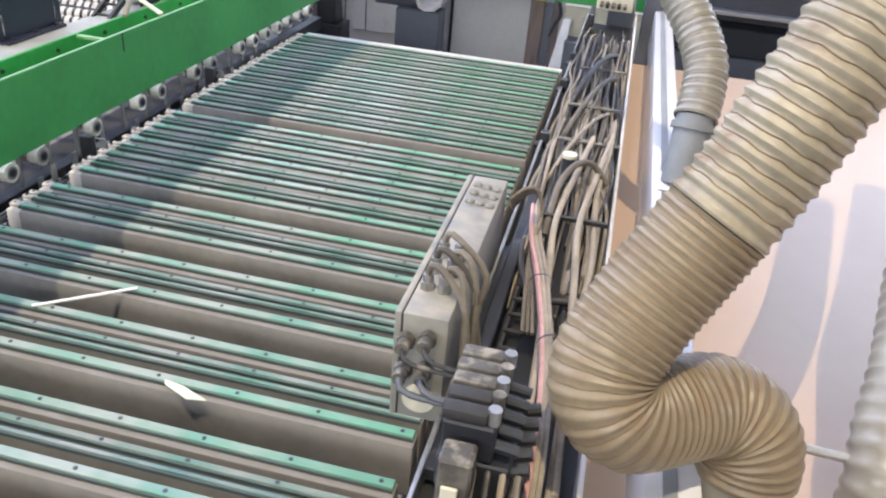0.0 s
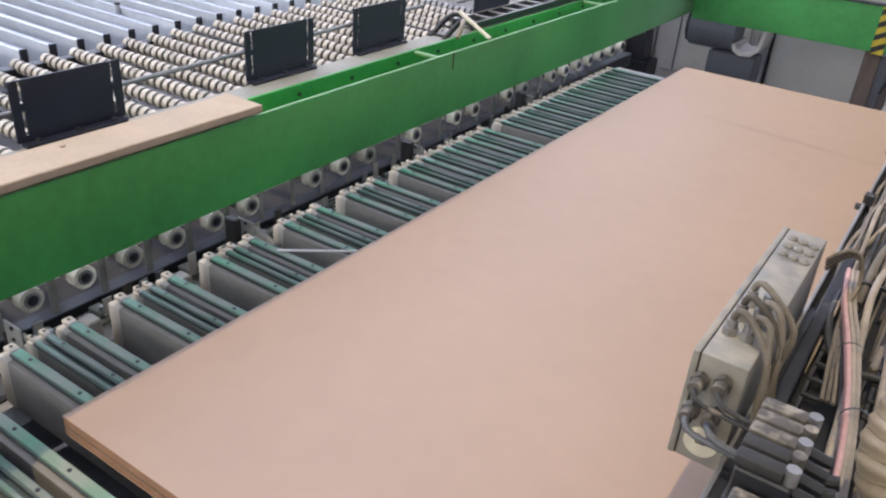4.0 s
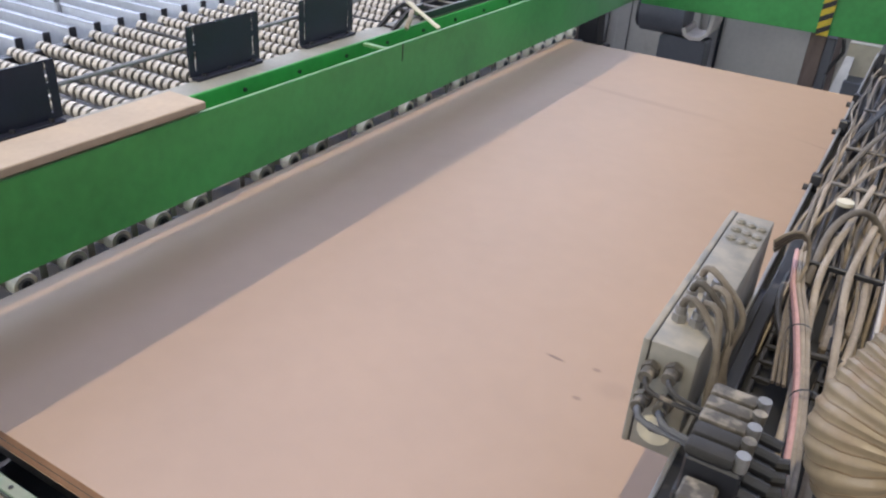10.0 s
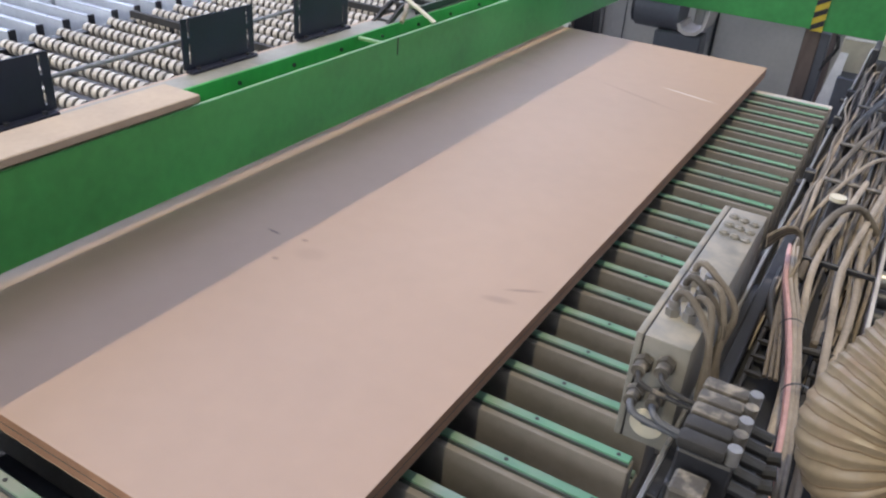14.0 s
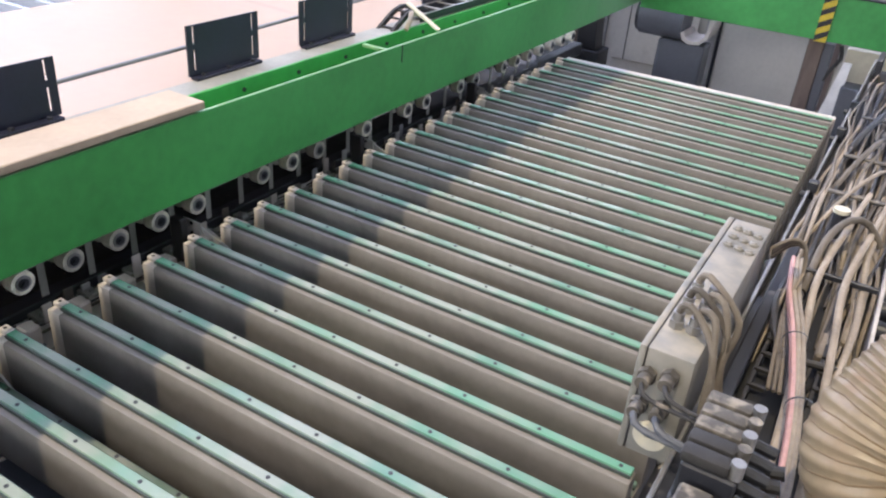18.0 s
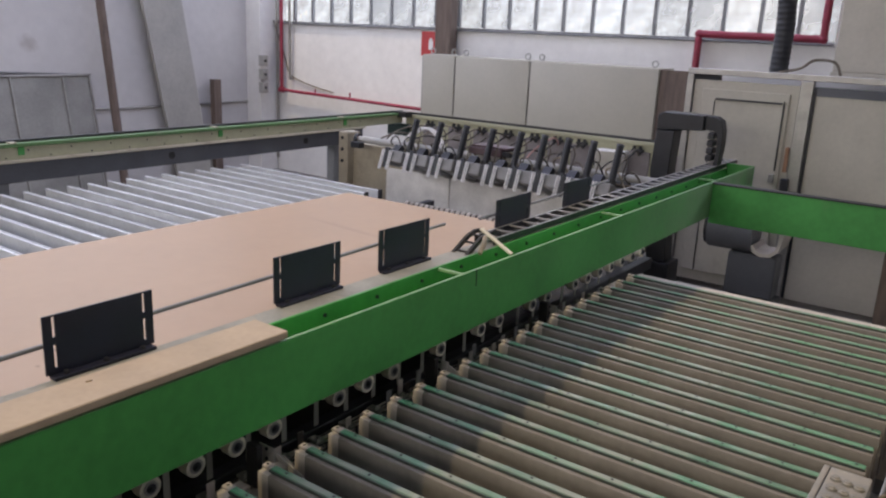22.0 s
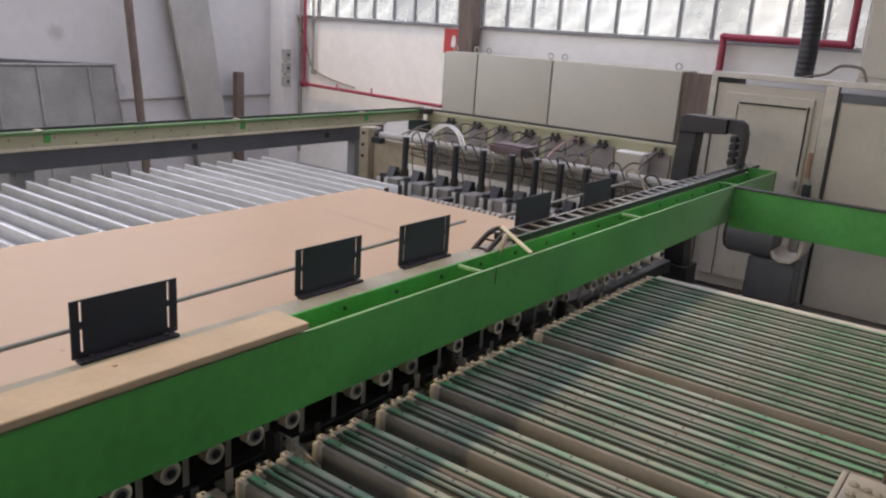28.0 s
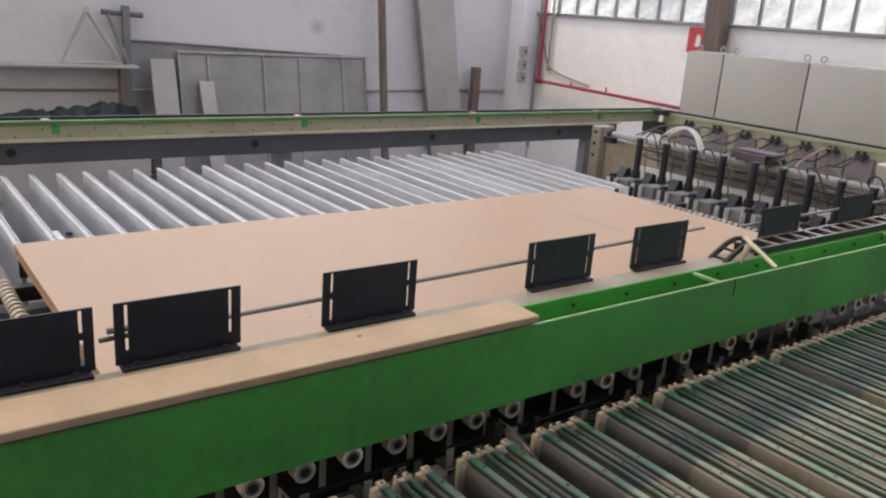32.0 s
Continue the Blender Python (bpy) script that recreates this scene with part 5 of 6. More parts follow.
for k, x in enumerate(FIT_X):
    c = part("cover_plate", box(x - 0.13, x + 0.12, 7.715, 7.739, 0.92, 1.185, 0.004), PLUM, rb, "dusty grey cover plate")
    bm = box(x - 0.06, x + 0.06, 7.67, 7.7145, 1.188, 1.212, 0.004)
    for dx in (-0.035, 0.03):
        rod((x + dx, 7.69, 1.2125), (x + dx, 7.69, 1.242), 0.018, bm, 8)
        rod((x + dx, 7.69, 1.1875), (x + dx, 7.66, 1.16), 0.014, bm, 8)
    part("fitting", bm, BLACK, c, "black air fitting")
    if k < 8:
        cable("cable", [(x + 0.03, 7.66, 1.16), (x + 0.08, 7.5, 1.2 + 0.02 * (k % 3)), (x + 0.2, 7.1, 1.24 + 0.03 * (k % 2)), (x + 0.26, 6.7, 1.2), (x + 0.3, 6.42, 1.08)], 0.009, (CABLE_BLACK, CABLE_GREY, CABLE_PINK)[k % 3] if k > 3 else CABLE_GREY, "air hose from the rear beam to the carriage", "air hoses", seg=6, step=0.06)
        cable("cable", [(x - 0.035, 7.66, 1.16), (x - 0.05, 7.45, 1.1), (x + 0.02, 7.0, 1.15), (x + 0.1, 6.42, 1.05)], 0.009, CABLE_BLACK if k % 2 else CABLE_GREY, "air hose from the rear beam to the carriage", "air hoses", seg=6, step=0.06)
wb = thing("white_valve_box", (-2.97, 7.6, 0.93), "white valve box on the rear beam", "valve box")
part("body", box(-3.14, -2.84, 7.56, 7.7, 0.93, 1.18, 0.006), SIGN_WHITE, wb)
part("lid", box(-3.13, -2.85, 7.545, 7.5595, 0.94, 1.17, 0.004), ENCLOSURE, wb)
part("latch", box(-3.16, -3.1405, 7.58, 7.62, 1.0, 1.09, 0.003), DARK, wb)
cr = thing("clamp_carriage", (-3.4, 6.3, 0), "dirty cream carriage with a pale tube carrying the clamps", "carriage")
TUBE_Y, TUBE_Z = 6.32, 1.148
part("tube", rod((-5.2, TUBE_Y, TUBE_Z), (-1.98, TUBE_Y, TUBE_Z), 0.034, seg=20), GREY_BOARD, cr, "pale painted tube")
part("tube_end", rod((-5.24, TUBE_Y, TUBE_Z), (-5.2005, TUBE_Y, TUBE_Z), 0.055, seg=16), DARK, cr)
DIRTY_CREAM = mat("dirty_cream_steel", (0.4, 0.35, 0.26), 0.55, vary=0.2, scale=3, dust=(0.24, 0.2, 0.15), dust_amount=0.4)
part("end_bracket", box(-5.48, -5.35, 6.3, 6.5, 0.55, 1.2, 0.008), DIRTY_CREAM, cr, "dirty cream end bracket")
part("end_shelf", box(-5.349, -4.56, 6.39, 6.5, 0.45, 1.09, 0.006), DIRTY_CREAM, cr)
part("cross_girder", box(-4.559, -1.95, 6.4, 6.5, 0.9, 1.1, 0.006), MID_GREY, cr, "dusty grey girder")
part("front_plate", box(-4.555, -1.96, 6.37, 6.3995, 0.9, 1.06, 0.004), BOX, cr)
for k in range(3):
    part("apron", box(-4.85 + 0.8 * k, -4.06 + 0.8 * k, 6.34, 6.365, 0.35, 0.895, 0.004), SIGN_WHITE, cr, "white apron plate")
for x in (-4.8, -2.4):
    part("stand", box(x, x + 0.2, 6.4, 6.5, 0, 0.599, 0.004), MID_GREY, cr)
for z, y, m in ((1.09, 6.27, CABLE_GREY), (1.065, 6.26, CABLE_BLACK), (1.04, 6.28, CABLE_BEIGE), (1.015, 6.27, CABLE_GREY), (1.11, 6.25, CABLE_BEIGE), (0.99, 6.26, CABLE_BLACK)):
    part("air_line", sweep(curve_points([(-4.75 + 0.35 * k, y + 0.02 * math.sin(k * 2.1 + z * 40), z + 0.018 * math.sin(k * 1.7 + z * 90)) for k in range(9)], 0.06), 0.009, 6), m, cr, "dusty air line")
for z in (0.9, 1.02, 1.14):
    part("bolt", rod((-5.42, 6.2995, z), (-5.42, 6.288, z), 0.018, seg=8), DARK, cr)
part("sensor_block", box(-5.22, -5.1, 6.2, 6.28, 1.07, 1.13, 0.004), DARK, cr)
for k in range(2):
    cable("cable", [(-4.62 + 0.05 * k, 6.32, 1.16), (-4.55 + 0.05 * k, 6.34, 1.27), (-4.4 + 0.05 * k, 6.36, 1.34), (-4.24 + 0.04 * k, 6.34, 1.28), (-4.12 + 0.04 * k, 6.3, 1.12)], 0.012, SIGN_WHITE, "white hose arching over the carriage", "white hoses", seg=8)
vbx = thing("valve_box", (-3.55, 6.3, 1.19), "dull dark plum valve box on the carriage", "valve box")
part("body", box(-3.76, -3.42, 6.2, 6.42, 1.187, 1.25, 0.006), PLUM_DARK, vbx)
part("cap", box(-3.74, -3.36, 6.22, 6.4, 1.2505, 1.27, 0.003), PLUM_DARK, vbx)
part("plug", box(-3.4195, -3.34, 6.22, 6.38, 1.19, 1.235, 0.004), DARK, vbx)
rng = random.Random(21)
for k in range(16):
    x = -4.7 + 0.165 * k
    cable("cable", [(x, 6.33, 1.09), (x - 0.04, 6.27, 1.17 + 0.05 * rng.random()), (x + 0.06, 6.24, 1.2 + 0.06 * rng.random()), (x + 0.16, 6.22, 1.08), (x + 0.14 + 0.1 * rng.random(), 6.2, 0.96)], 0.006 + 0.003 * rng.random(), (CABLE_GREY, CABLE_BLACK, CABLE_BEIGE)[k % 3], "looped air hose on the carriage", "looped air hoses", seg=6)


def clamp():
    """Clamp with the foot of its cylinder at the origin; its jaws point towards -y."""
    t = thing("clamp", (0, 0, 0), "grey pneumatic clamp with pale slatted jaws and a black cylinder", "clamp", "clamps on the carriage")
    part("head", box(-0.045, 0.085, -0.19, 0.035, -0.14, -0.03, 0.008), CLAMP_GREY, t)
    part("jaw_block", box(-0.145, -0.0455, -0.18, 0.0, -0.15, -0.04, 0.006), MID_GREY, t)
    part("slot_plate", box(-0.112, -0.072, -0.205, -0.181, -0.2, -0.03, 0.002), BLACK, t, "dark slot between the slats")
    for x in (-0.15, -0.13, -0.062, -0.04):
        part("slat", box(x, x + 0.011, -0.215, -0.2, -0.225, -0.035, 0.002), SIGN_WHITE, t, "pale jaw slat")
    part("knob", box(-0.15, -0.105, -0.18, -0.13, -0.0395, -0.005, 0.005), DARK, t)
    part("cover", slab([(-0.12, -0.039), (0.0, -0.039), (-0.02, 0.045), (-0.06, 0.055)], "x", -0.13, -0.05), DARK, t, "dark wedge-shaped cover")
    c = part("cylinder", rod((0, 0, 0.03), (0, 0, 0.315), 0.029, seg=16), DARK, t, "black air cylinder")
    part("end_ring", rod((0, 0, 0.3155), (0, 0, 0.33), 0.033, seg=16), GREY_PAINT, c)
    part("collar", rod((0, 0, -0.0295), (0, 0, 0.0295), 0.039, seg=16), RUBBER, t)
    part("fitting", rod((0.03, -0.01, 0.26), (0.055, -0.01, 0.26), 0.008, seg=8), DARK, c)
    part("air_line", sweep(curve_points([(0.055, -0.01, 0.26), (0.085, 0.0, 0.2), (0.07, 0.02, 0.1), (0.08, 0.03, -0.011)], 0.03), 0.006, 6), CABLE_GREY, c, "thin grey air line")
    part("rear_link", box(-0.02, 0.03, 0.036, 0.622, -0.13, -0.09, 0.004), STEEL, t)
    return t


CLAMPS = [clamp()]
for k in range(1, 9):
    CLAMPS.append(copy_thing(CLAMPS[0], pose(0, 0, 0)))
CLAMP_X = [-4.39, -4.10, -3.815, -3.525, -3.235, -3.0, -2.77, -2.54, -2.31]

set_frame(-0.085, 0, -0.06)
# ---- dark bracket round the beam's end ----
cb = thing("c_bracket", (-1.9, 6.75, 0), "black C-shaped steel bracket over the beam's end", "bracket")
part("left_leg", slab([(-2.17, 0.45), (-2.0, 0.45), (-2.06, 1.25), (-2.045, 1.575), (-2.2, 1.575), (-2.22, 1.25)], "y", 6.66, 6.84, bevel=0.006), DARK, cb)
part("top_bar", slab([(-2.2, 1.577), (-1.81, 1.60), (-1.81, 1.723), (-2.16, 1.725), (-2.2, 1.7)], "y", 6.66, 6.84, bevel=0.006), DARK, cb)
part("right_leg", slab([(-1.808, 1.61), (-1.808, 1.723), (-1.73, 1.72), (-1.68, 1.69), (-1.66, 1.62), (-1.655, 1.5), (-1.67, 1.33), (-1.705, 1.33), (-1.695, 1.48), (-1.70, 1.57), (-1.725, 1.605)], "y", 6.69, 6.8, bevel=0.004), DARK, cb)
for z in (1.36, 1.42, 1.48, 1.54):
    part("chain_link", box(-1.775, -1.722, 6.68, 6.82, z, z + 0.048, 0.006), DARK, cb, "black chain link")
part("foot", box(-2.2, -1.95, 6.62, 6.88, 0, 0.4495, 0.006), DARK, cb)
set_frame(-0.1)
cp = thing("column_post", (-2.3, 6.55, 0), "steel post with a pale edge below the beam", "post")
part("post", box(-2.36, -2.24, 6.5, 6.62, 0, 1.04, 0.004), GREY_PAINT, cp)
part("pale_edge", box(-2.235, -2.205, 6.5, 6.6, 0, 1.04, 0.003), ALU, cp)
lb = thing("motor_bracket", (-1.35, 6.6, 0), "dark grey curved motor bracket under the cross beam", "bracket")
part("drum", rod((-1.6, 6.6, 0.79), (-1.245, 6.6, 0.79), 0.155, seg=28), GREY_PAINT, lb, "dark round motor drum")
part("drum_cap", rod((-1.63, 6.6, 0.79), (-1.6005, 6.6, 0.79), 0.135, seg=24), DARK, lb)
part("neck", box(-1.42, -1.05, 6.5, 6.7, 0.3, 0.64, 0.012), GREY_PAINT, lb)
HOOK = [Vector(q) for q in ((-1.245, 0.72), (-1.225, 0.67), (-1.17, 0.645), (-1.09, 0.655), (-1.04, 0.70), (-1.02, 0.77), (-1.015, 0.944))]
edge = []
for k, q in enumerate(HOOK):
    d = (HOOK[min(k + 1, len(HOOK) - 1)] - HOOK[max(k - 1, 0)]).normalized()
    edge.append(q + Vector((-d.y, d.x)) * 0.028)
part("hook", slab([tuple(q) for q in HOOK] + [tuple(q) for q in reversed(edge)], "y", 6.45, 6.75), CAP, lb, "curved cream guard plate")
part("column", slab([(-1.42, 0.0), (-1.0, 0.0), (-1.02, 0.299), (-1.38, 0.299)], "y", 6.5, 6.7, bevel=0.006), GREY_PAINT, lb)
set_frame(-0.02, -0.45)
ps = thing("tape_post", (-0.3, 6.42, 0), "dusty brown post behind the hazard tape", "post")
part("post", box(-0.36, -0.26, 6.41, 6.5, 0, 0.96, 0.004), WOOD, ps)
part("side_profile", box(-0.26, -0.2, 6.42, 6.5, 0, 0.94, 0.003), GREY_PAINT, ps)
solo("cream_cover", box(-0.12, 0.42, 6.45, 6.52, 0.62, 0.93, 0.006), CREAM, "dusty cream cover plate under the cross beam", "cover", at=(0.1, 6.48, 0.62))
cable("cable", [(-0.16, 6.44, 0.94), (-0.14, 6.43, 0.86), (-0.18, 6.43, 0.78), (-0.21, 6.43, 0.7)], 0.012, CABLE_BLACK, "black cable hanging by the post", seg=8)

set_frame(-0.125)
# ---- safety enclosure behind ----
EY = 7.5
en = thing("safety_enclosure", (-0.8, EY, 0), "off-white panelled machine enclosure with grey posts", "enclosure")
part("panel", box(-1.144, -0.224, EY, EY + 0.03, 0.05, 1.915, 0.004), ENCLOSURE, en)
part("panel", box(-0.160, 1.398, EY, EY + 0.03, 0.05, 1.915, 0.004), ENCLOSURE, en)
part("panel", box(-2.171, -1.263, EY + 0.005, EY + 0.03, 0.05, 1.915, 0.004), ENCLOSURE, en)
part("side_panel", box(-2.236, -2.193, EY, 8.3, 0.0, 1.959, 0.004), MID_GREY, en, "grey side panel")
part("post", box(-1.257, -1.155, EY - 0.03, EY + 0.05, 0, 1.959, 0.004), STEEL, en)
part("hinge_line", box(-1.152, -1.128, EY - 0.012, EY - 0.001, 0.06, 1.91, 0.002), DARK, en, "dark rusty hinge line")
part("post", box(-2.236, -2.177, EY - 0.02, EY, 0, 1.959, 0.004), STEEL, en)
part("post", box(-0.224, -0.160, EY - 0.02, EY + 0.04, 0, 1.959, 0.004), WOOD, en, "rusty brown post")
part("top_beam", box(-2.236, 1.398, EY - 0.02, EY + 0.08, 1.961, 2.013, 0.004), STEEL, en)
# grey strip that paints the shade along the panel's top
part("shadow_gap", box(-1.149, -0.230, EY - 0.006, EY - 0.001, 1.840, 1.915), GREY_PAINT, en)
part("roof", box(-2.236, 1.398, EY + 0.08, 8.6, 1.961, 1.980), MID_GREY, en)
dr = part("door", box(-2.085, -1.328, EY - 0.018, EY + 0.003, 0.15, 1.840, 0.006), ENCLOSURE, en, "off-white door")
part("handle_bar", box(-1.955, -1.382, EY - 0.03, EY - 0.0185, 1.748, 1.764, 0.002), DARK, dr, "black bar")
part("handle_bar", box(-1.373, -1.360, EY - 0.03, EY - 0.0185, 1.180, 1.775, 0.002), DARK, dr, "black bar")
part("frame_line", box(-1.966, -1.958, EY - 0.022, EY - 0.0185, 0.152, 1.742), DARK, dr)
part("latch", box(-1.403, -1.360, EY - 0.045, EY - 0.019, 1.072, 1.147, 0.004), STEEL, dr)
part("lock", box(-1.295, -1.263, EY - 0.06, EY - 0.0305, 1.180, 1.396, 0.004), MDF_EDGE, en, "rusty lock")
part("lock", box(-1.295, -1.230, EY - 0.07, EY - 0.0305, 0.964, 1.126, 0.006), DARK, en)
solo("black_duct", ribbed_hose("duct", [(-1.62, 8.15, 1.985), (-1.62, 8.17, 2.4), (-1.65, 8.2, 3.0), (-1.62, 8.25, 4.3)], 0.085, 0.05, DARK, "", 0.012), DARK, "black flexible duct rising from the enclosure", "duct", at=(-1.62, 8.15, 1.985))
duct = thing("square_duct", (-0.7, 8.45, 1.982), "cream square duct rising above the enclosure", "duct")
part("casing", box(-1.17, -0.2, 8.2, 8.7, 2.03, 6.0, 0.01), ENCLOSURE, duct)
part("base_collar", box(-1.18, -0.19, 8.19, 8.71, 1.982, 2.0295, 0.004), ENCLOSURE, duct)
cable("cable", [(-1.47, 7.56, 2.015), (-1.3, 7.57, 2.06), (-1.2, 7.56, 2.13), (-1.04, 7.57, 2.12), (-0.98, 7.56, 2.015)], 0.012, CABLE_GREY, "grey wire handle on the enclosure roof", seg=6)

set_frame(-0.17)
# ---- electrical cabinets ----
def cabinet(x0, x1, label):
    t = thing("electrical_cabinet", ((x0 + x1) / 2, 8.4, 0), label, "cabinet", "electrical cabinets in a row")
    part("carcass", box(x0 + 0.002, x1 - 0.002, 8.32, 8.72, 0.1, 1.96, 0.004), CABINET, t)
    part("door", box(x0 + 0.006, x1 - 0.006, 8.298, 8.3195, 0.12, 1.95, 0.005, seg=2), CABINET, t)
    part("plinth", box(x0 + 0.01, x1 - 0.01, 8.35, 8.7, 0, 0.0995), GREY_PAINT, t)
    part("side_line", box(x0 - 0.0005, x0 + 0.0055, 8.303, 8.318, 0.12, 1.95), BLACK, t)
    for x in (x0 + 0.09, x1 - 0.09):
        bm = bmesh.new()
        rows = [[bm.verts.new((x + (0.032 + 0.008 * math.cos(q)) * math.cos(a), 8.4 + 0.008 * math.sin(q), 2.0 + (0.032 + 0.008 * math.cos(q)) * math.sin(a))) for q in [math.pi / 4 * j for j in range(8)]] for a in [math.pi / 10 * i for i in range(20)]]
        for i in range(20):
            for j in range(8):
                bm.faces.new((rows[i][j], rows[(i + 1) % 20][j], rows[(i + 1) % 20][(j + 1) % 8], rows[i][(j + 1) % 8]))
        part("lifting_eye", bm, STEEL, t, "steel lifting eye")
    return t


cabinet(-5.87, -5.37, "narrow cream electrical cabinet with lifting eyes")
cabinet(-5.365, -4.32, "cream electrical cabinet with lifting eyes")
cabinet(-4.315, -2.78, "wide cream electrical cabinet with lifting eyes")
solo("cabinet_side", box(-2.778, -2.15, 8.33, 8.36, 0, 1.95), WOOD, "brownish grey filler panel beside the cabinets", "panel", at=(-2.5, 8.34, 0))

# ---- things on the far wall ----
rp = thing("red_pipe", (-8.9, 8.86, 1.2), "red-painted sprinkler pipe along the wall", "pipe", "red pipes")
part("run", rod((-9.02, 8.86, 1.27), (-5.9, 8.86, 1.2), 0.023, seg=12), RED, rp)
part("riser", rod((-9.02, 8.86, 1.272), (-9.02, 8.86, 4.0), 0.026, seg=12), RED, rp)
part("elbow", rod((-9.06, 8.86, 1.27), (-8.97, 8.86, 1.27), 0.045, seg=12), RED, rp)
for x in (-7.6, -8.3):
    part("clip", rod((x, 8.86, 1.24), (x, 8.86, 1.33), 0.012, seg=6), RED, rp)
solo("grey_pipe", rod((-8.86, 8.88, 1.45), (-8.86, 8.88, 4.0), 0.022, rod((-8.86, 8.88, 1.45), (-8.86, 8.945, 1.45), 0.022), 10), STEEL, "grey pipe beside the red riser", "pipe", at=(-8.86, 8.88, 1.45))
rp2 = thing("red_pipe", (-2.6, 8.85, 1.9), "red-painted pipe stepping up past the window", "pipe", "red pipes")
part("lower_run", rod((-2.6, 8.85, 1.7), (-2.6, 8.85, 2.33), 0.038, seg=12), RED, rp2)
part("level_run", rod((-2.6, 8.85, 2.33), (-1.37, 8.85, 2.32), 0.038, seg=12), RED, rp2)
part("riser", rod((-1.37, 8.85, 2.32), (-1.37, 8.85, 4.2), 0.038, seg=12), RED, rp2)
for x, z in ((-2.6, 2.33), (-1.37, 2.32)):
    bm = bmesh.new()
    bmesh.ops.create_uvsphere(bm, u_segments=12, v_segments=8, radius=0.045)
    bmesh.ops.translate(bm, vec=(x, 8.85, z), verts=bm.verts)
    part("elbow", bm, RED, rp2)
sg = thing("fire_sign", (-6.2, 8.93, 2.1), "red fire equipment sign with a white symbol", "sign")
part("plate", box(-6.38, -6.06, 8.925, 8.933, 1.92, 2.235, 0.002), SIGN_RED, sg)
part("symbol", slab([(-6.25, 2.0), (-6.18, 2.0), (-6.18, 2.1), (-6.2, 2.15), (-6.23, 2.15), (-6.25, 2.1)], "y", 8.919, 8.9245), SIGN_WHITE, sg, "white symbol")
solo("brown_column", box(-6.02, -5.78, 8.74, 8.9, 0, 5.5, 0.006), WOOD, "dark brown steel column in front of the windows", "column", at=(-5.9, 8.8, 0))
solo("wall_column", box(-9.53, -9.2, 8.6, 8.94, 0, 6.0, 0.008), PLASTER, "white square column in the corner", "column", at=(-9.4, 8.8, 0), kind="structure")
solo("conduit", rod((-9.16, 8.9, 0.2), (-9.16, 8.9, 4.2), 0.02, rod((-9.1, 8.91, 1.4), (-9.1, 8.91, 4.2), 0.015)), STEEL, "grey conduits running up the corner", "conduit", at=(-9.16, 8.9, 0.2))
for k in range(3):
    t = thing("switch_box", (-9.13, 8.6, 1.3 + 0.22 * k), "small grey switch box on the column", "switch box", "switch boxes")
    part("casing", box(-9.197, -9.1, 8.55, 8.66, 1.22 + 0.2 * k, 1.38 + 0.2 * k, 0.006), GREY_BOARD, t)
    part("switch", rod((-9.0995, 8.6, 1.3 + 0.2 * k), (-9.085, 8.6, 1.3 + 0.2 * k), 0.02, seg=10), BLACK, t)
cable("cable", [(-9.18, 8.85, 2.3), (-9.12, 8.9, 2.05), (-9.0, 8.93, 1.7), (-8.9, 8.93, 1.5), (-8.5, 8.93, 1.38), (-8.0, 8.93, 1.3)], 0.01, CABLE_GREY, "grey cable sagging along the wall", step=0.1, seg=6)

set_frame()
# ---- things along the left wall ----
WX = WALL_L
solo("conduit", rod((WX + 0.02, -4, 1.03), (WX + 0.02, 8.6, 1.06), 0.016, seg=8), STEEL, "thin grey conduit along the wall", "conduit", at=(WX, 2, 1.03))
sf = thing("wall_shelf", (WX + 0.2, 1.4, 1.3), "long pale shelf board fixed to the wall", "shelf")
part("board", box(WX, WX + 0.35, -2.5, 2.82, 1.32, 1.345, 0.003), GREY_BOARD, sf)
part("upright", box(WX + 0.05, WX + 0.13, 2.72, 2.8, 0, 2.0, 0.004), MID_GREY, sf)
part("upright", box(WX + 0.2, WX + 0.32, 2.62, 2.7, 0, 1.32, 0.004), WOOD, sf)
part("top_arm", rod((WX + 0.09, 2.5, 1.92), (WX + 0.09, 2.95, 1.9), 0.03, seg=10), GREY_PAINT, sf)
tri = thing("triangle_frame", (WX + 0.15, 2.3, 1.35), "pale metal triangle frame standing on the shelf", "frame")
for a, b in (((2.03, 1.355), (2.33, 1.93)), ((2.33, 1.93), (2.68, 1.355)), ((2.03, 1.36), (2.68, 1.36))):
    part("bar", rod((WX + 0.15, *a), (WX + 0.15, *b), 0.025, seg=8), GREY_BOARD, tri)
part("brace", rod((WX + 0.15, 2.55, 1.9), (WX + 0.2, 2.74, 1.37), 0.02, seg=8), MID_GREY, tri, "darker grey brace")
part("knob", rod((WX + 0.12, 2.33, 1.94), (WX + 0.18, 2.33, 1.94), 0.03, seg=10), CREAM, tri)
gr = thing("leaning_grid", (WX + 0.3, 4.5, 0), "large grey wire mesh frame leaning on the wall", "mesh frame")
for z in (0.03, 0.75, 1.5):
    part("rail", rod((WX + 0.32 - z * 0.18, 3.35, z), (WX + 0.32 - z * 0.18, 5.97, z), 0.018, seg=8), STEEL, gr)
for y in (3.36, 3.72, 4.45, 4.95, 5.6, 5.96):
    part("upright", rod((WX + 0.32, y, 0.03), (WX + 0.05, y, 1.5), 0.016, seg=8), STEEL, gr)
part("mesh_sheet", slab([(WX + 0.3, 0.05), (WX + 0.306, 0.05), (WX + 0.046, 1.49), (WX + 0.04, 1.49)], "y", 3.38, 5.94), GREY_MESH, gr, "grey mesh sheet")
bk = thing("leaning_grid", (WX + 0.02, 4.4, 0), "tall grey wire mesh panel against the wall", "mesh frame")
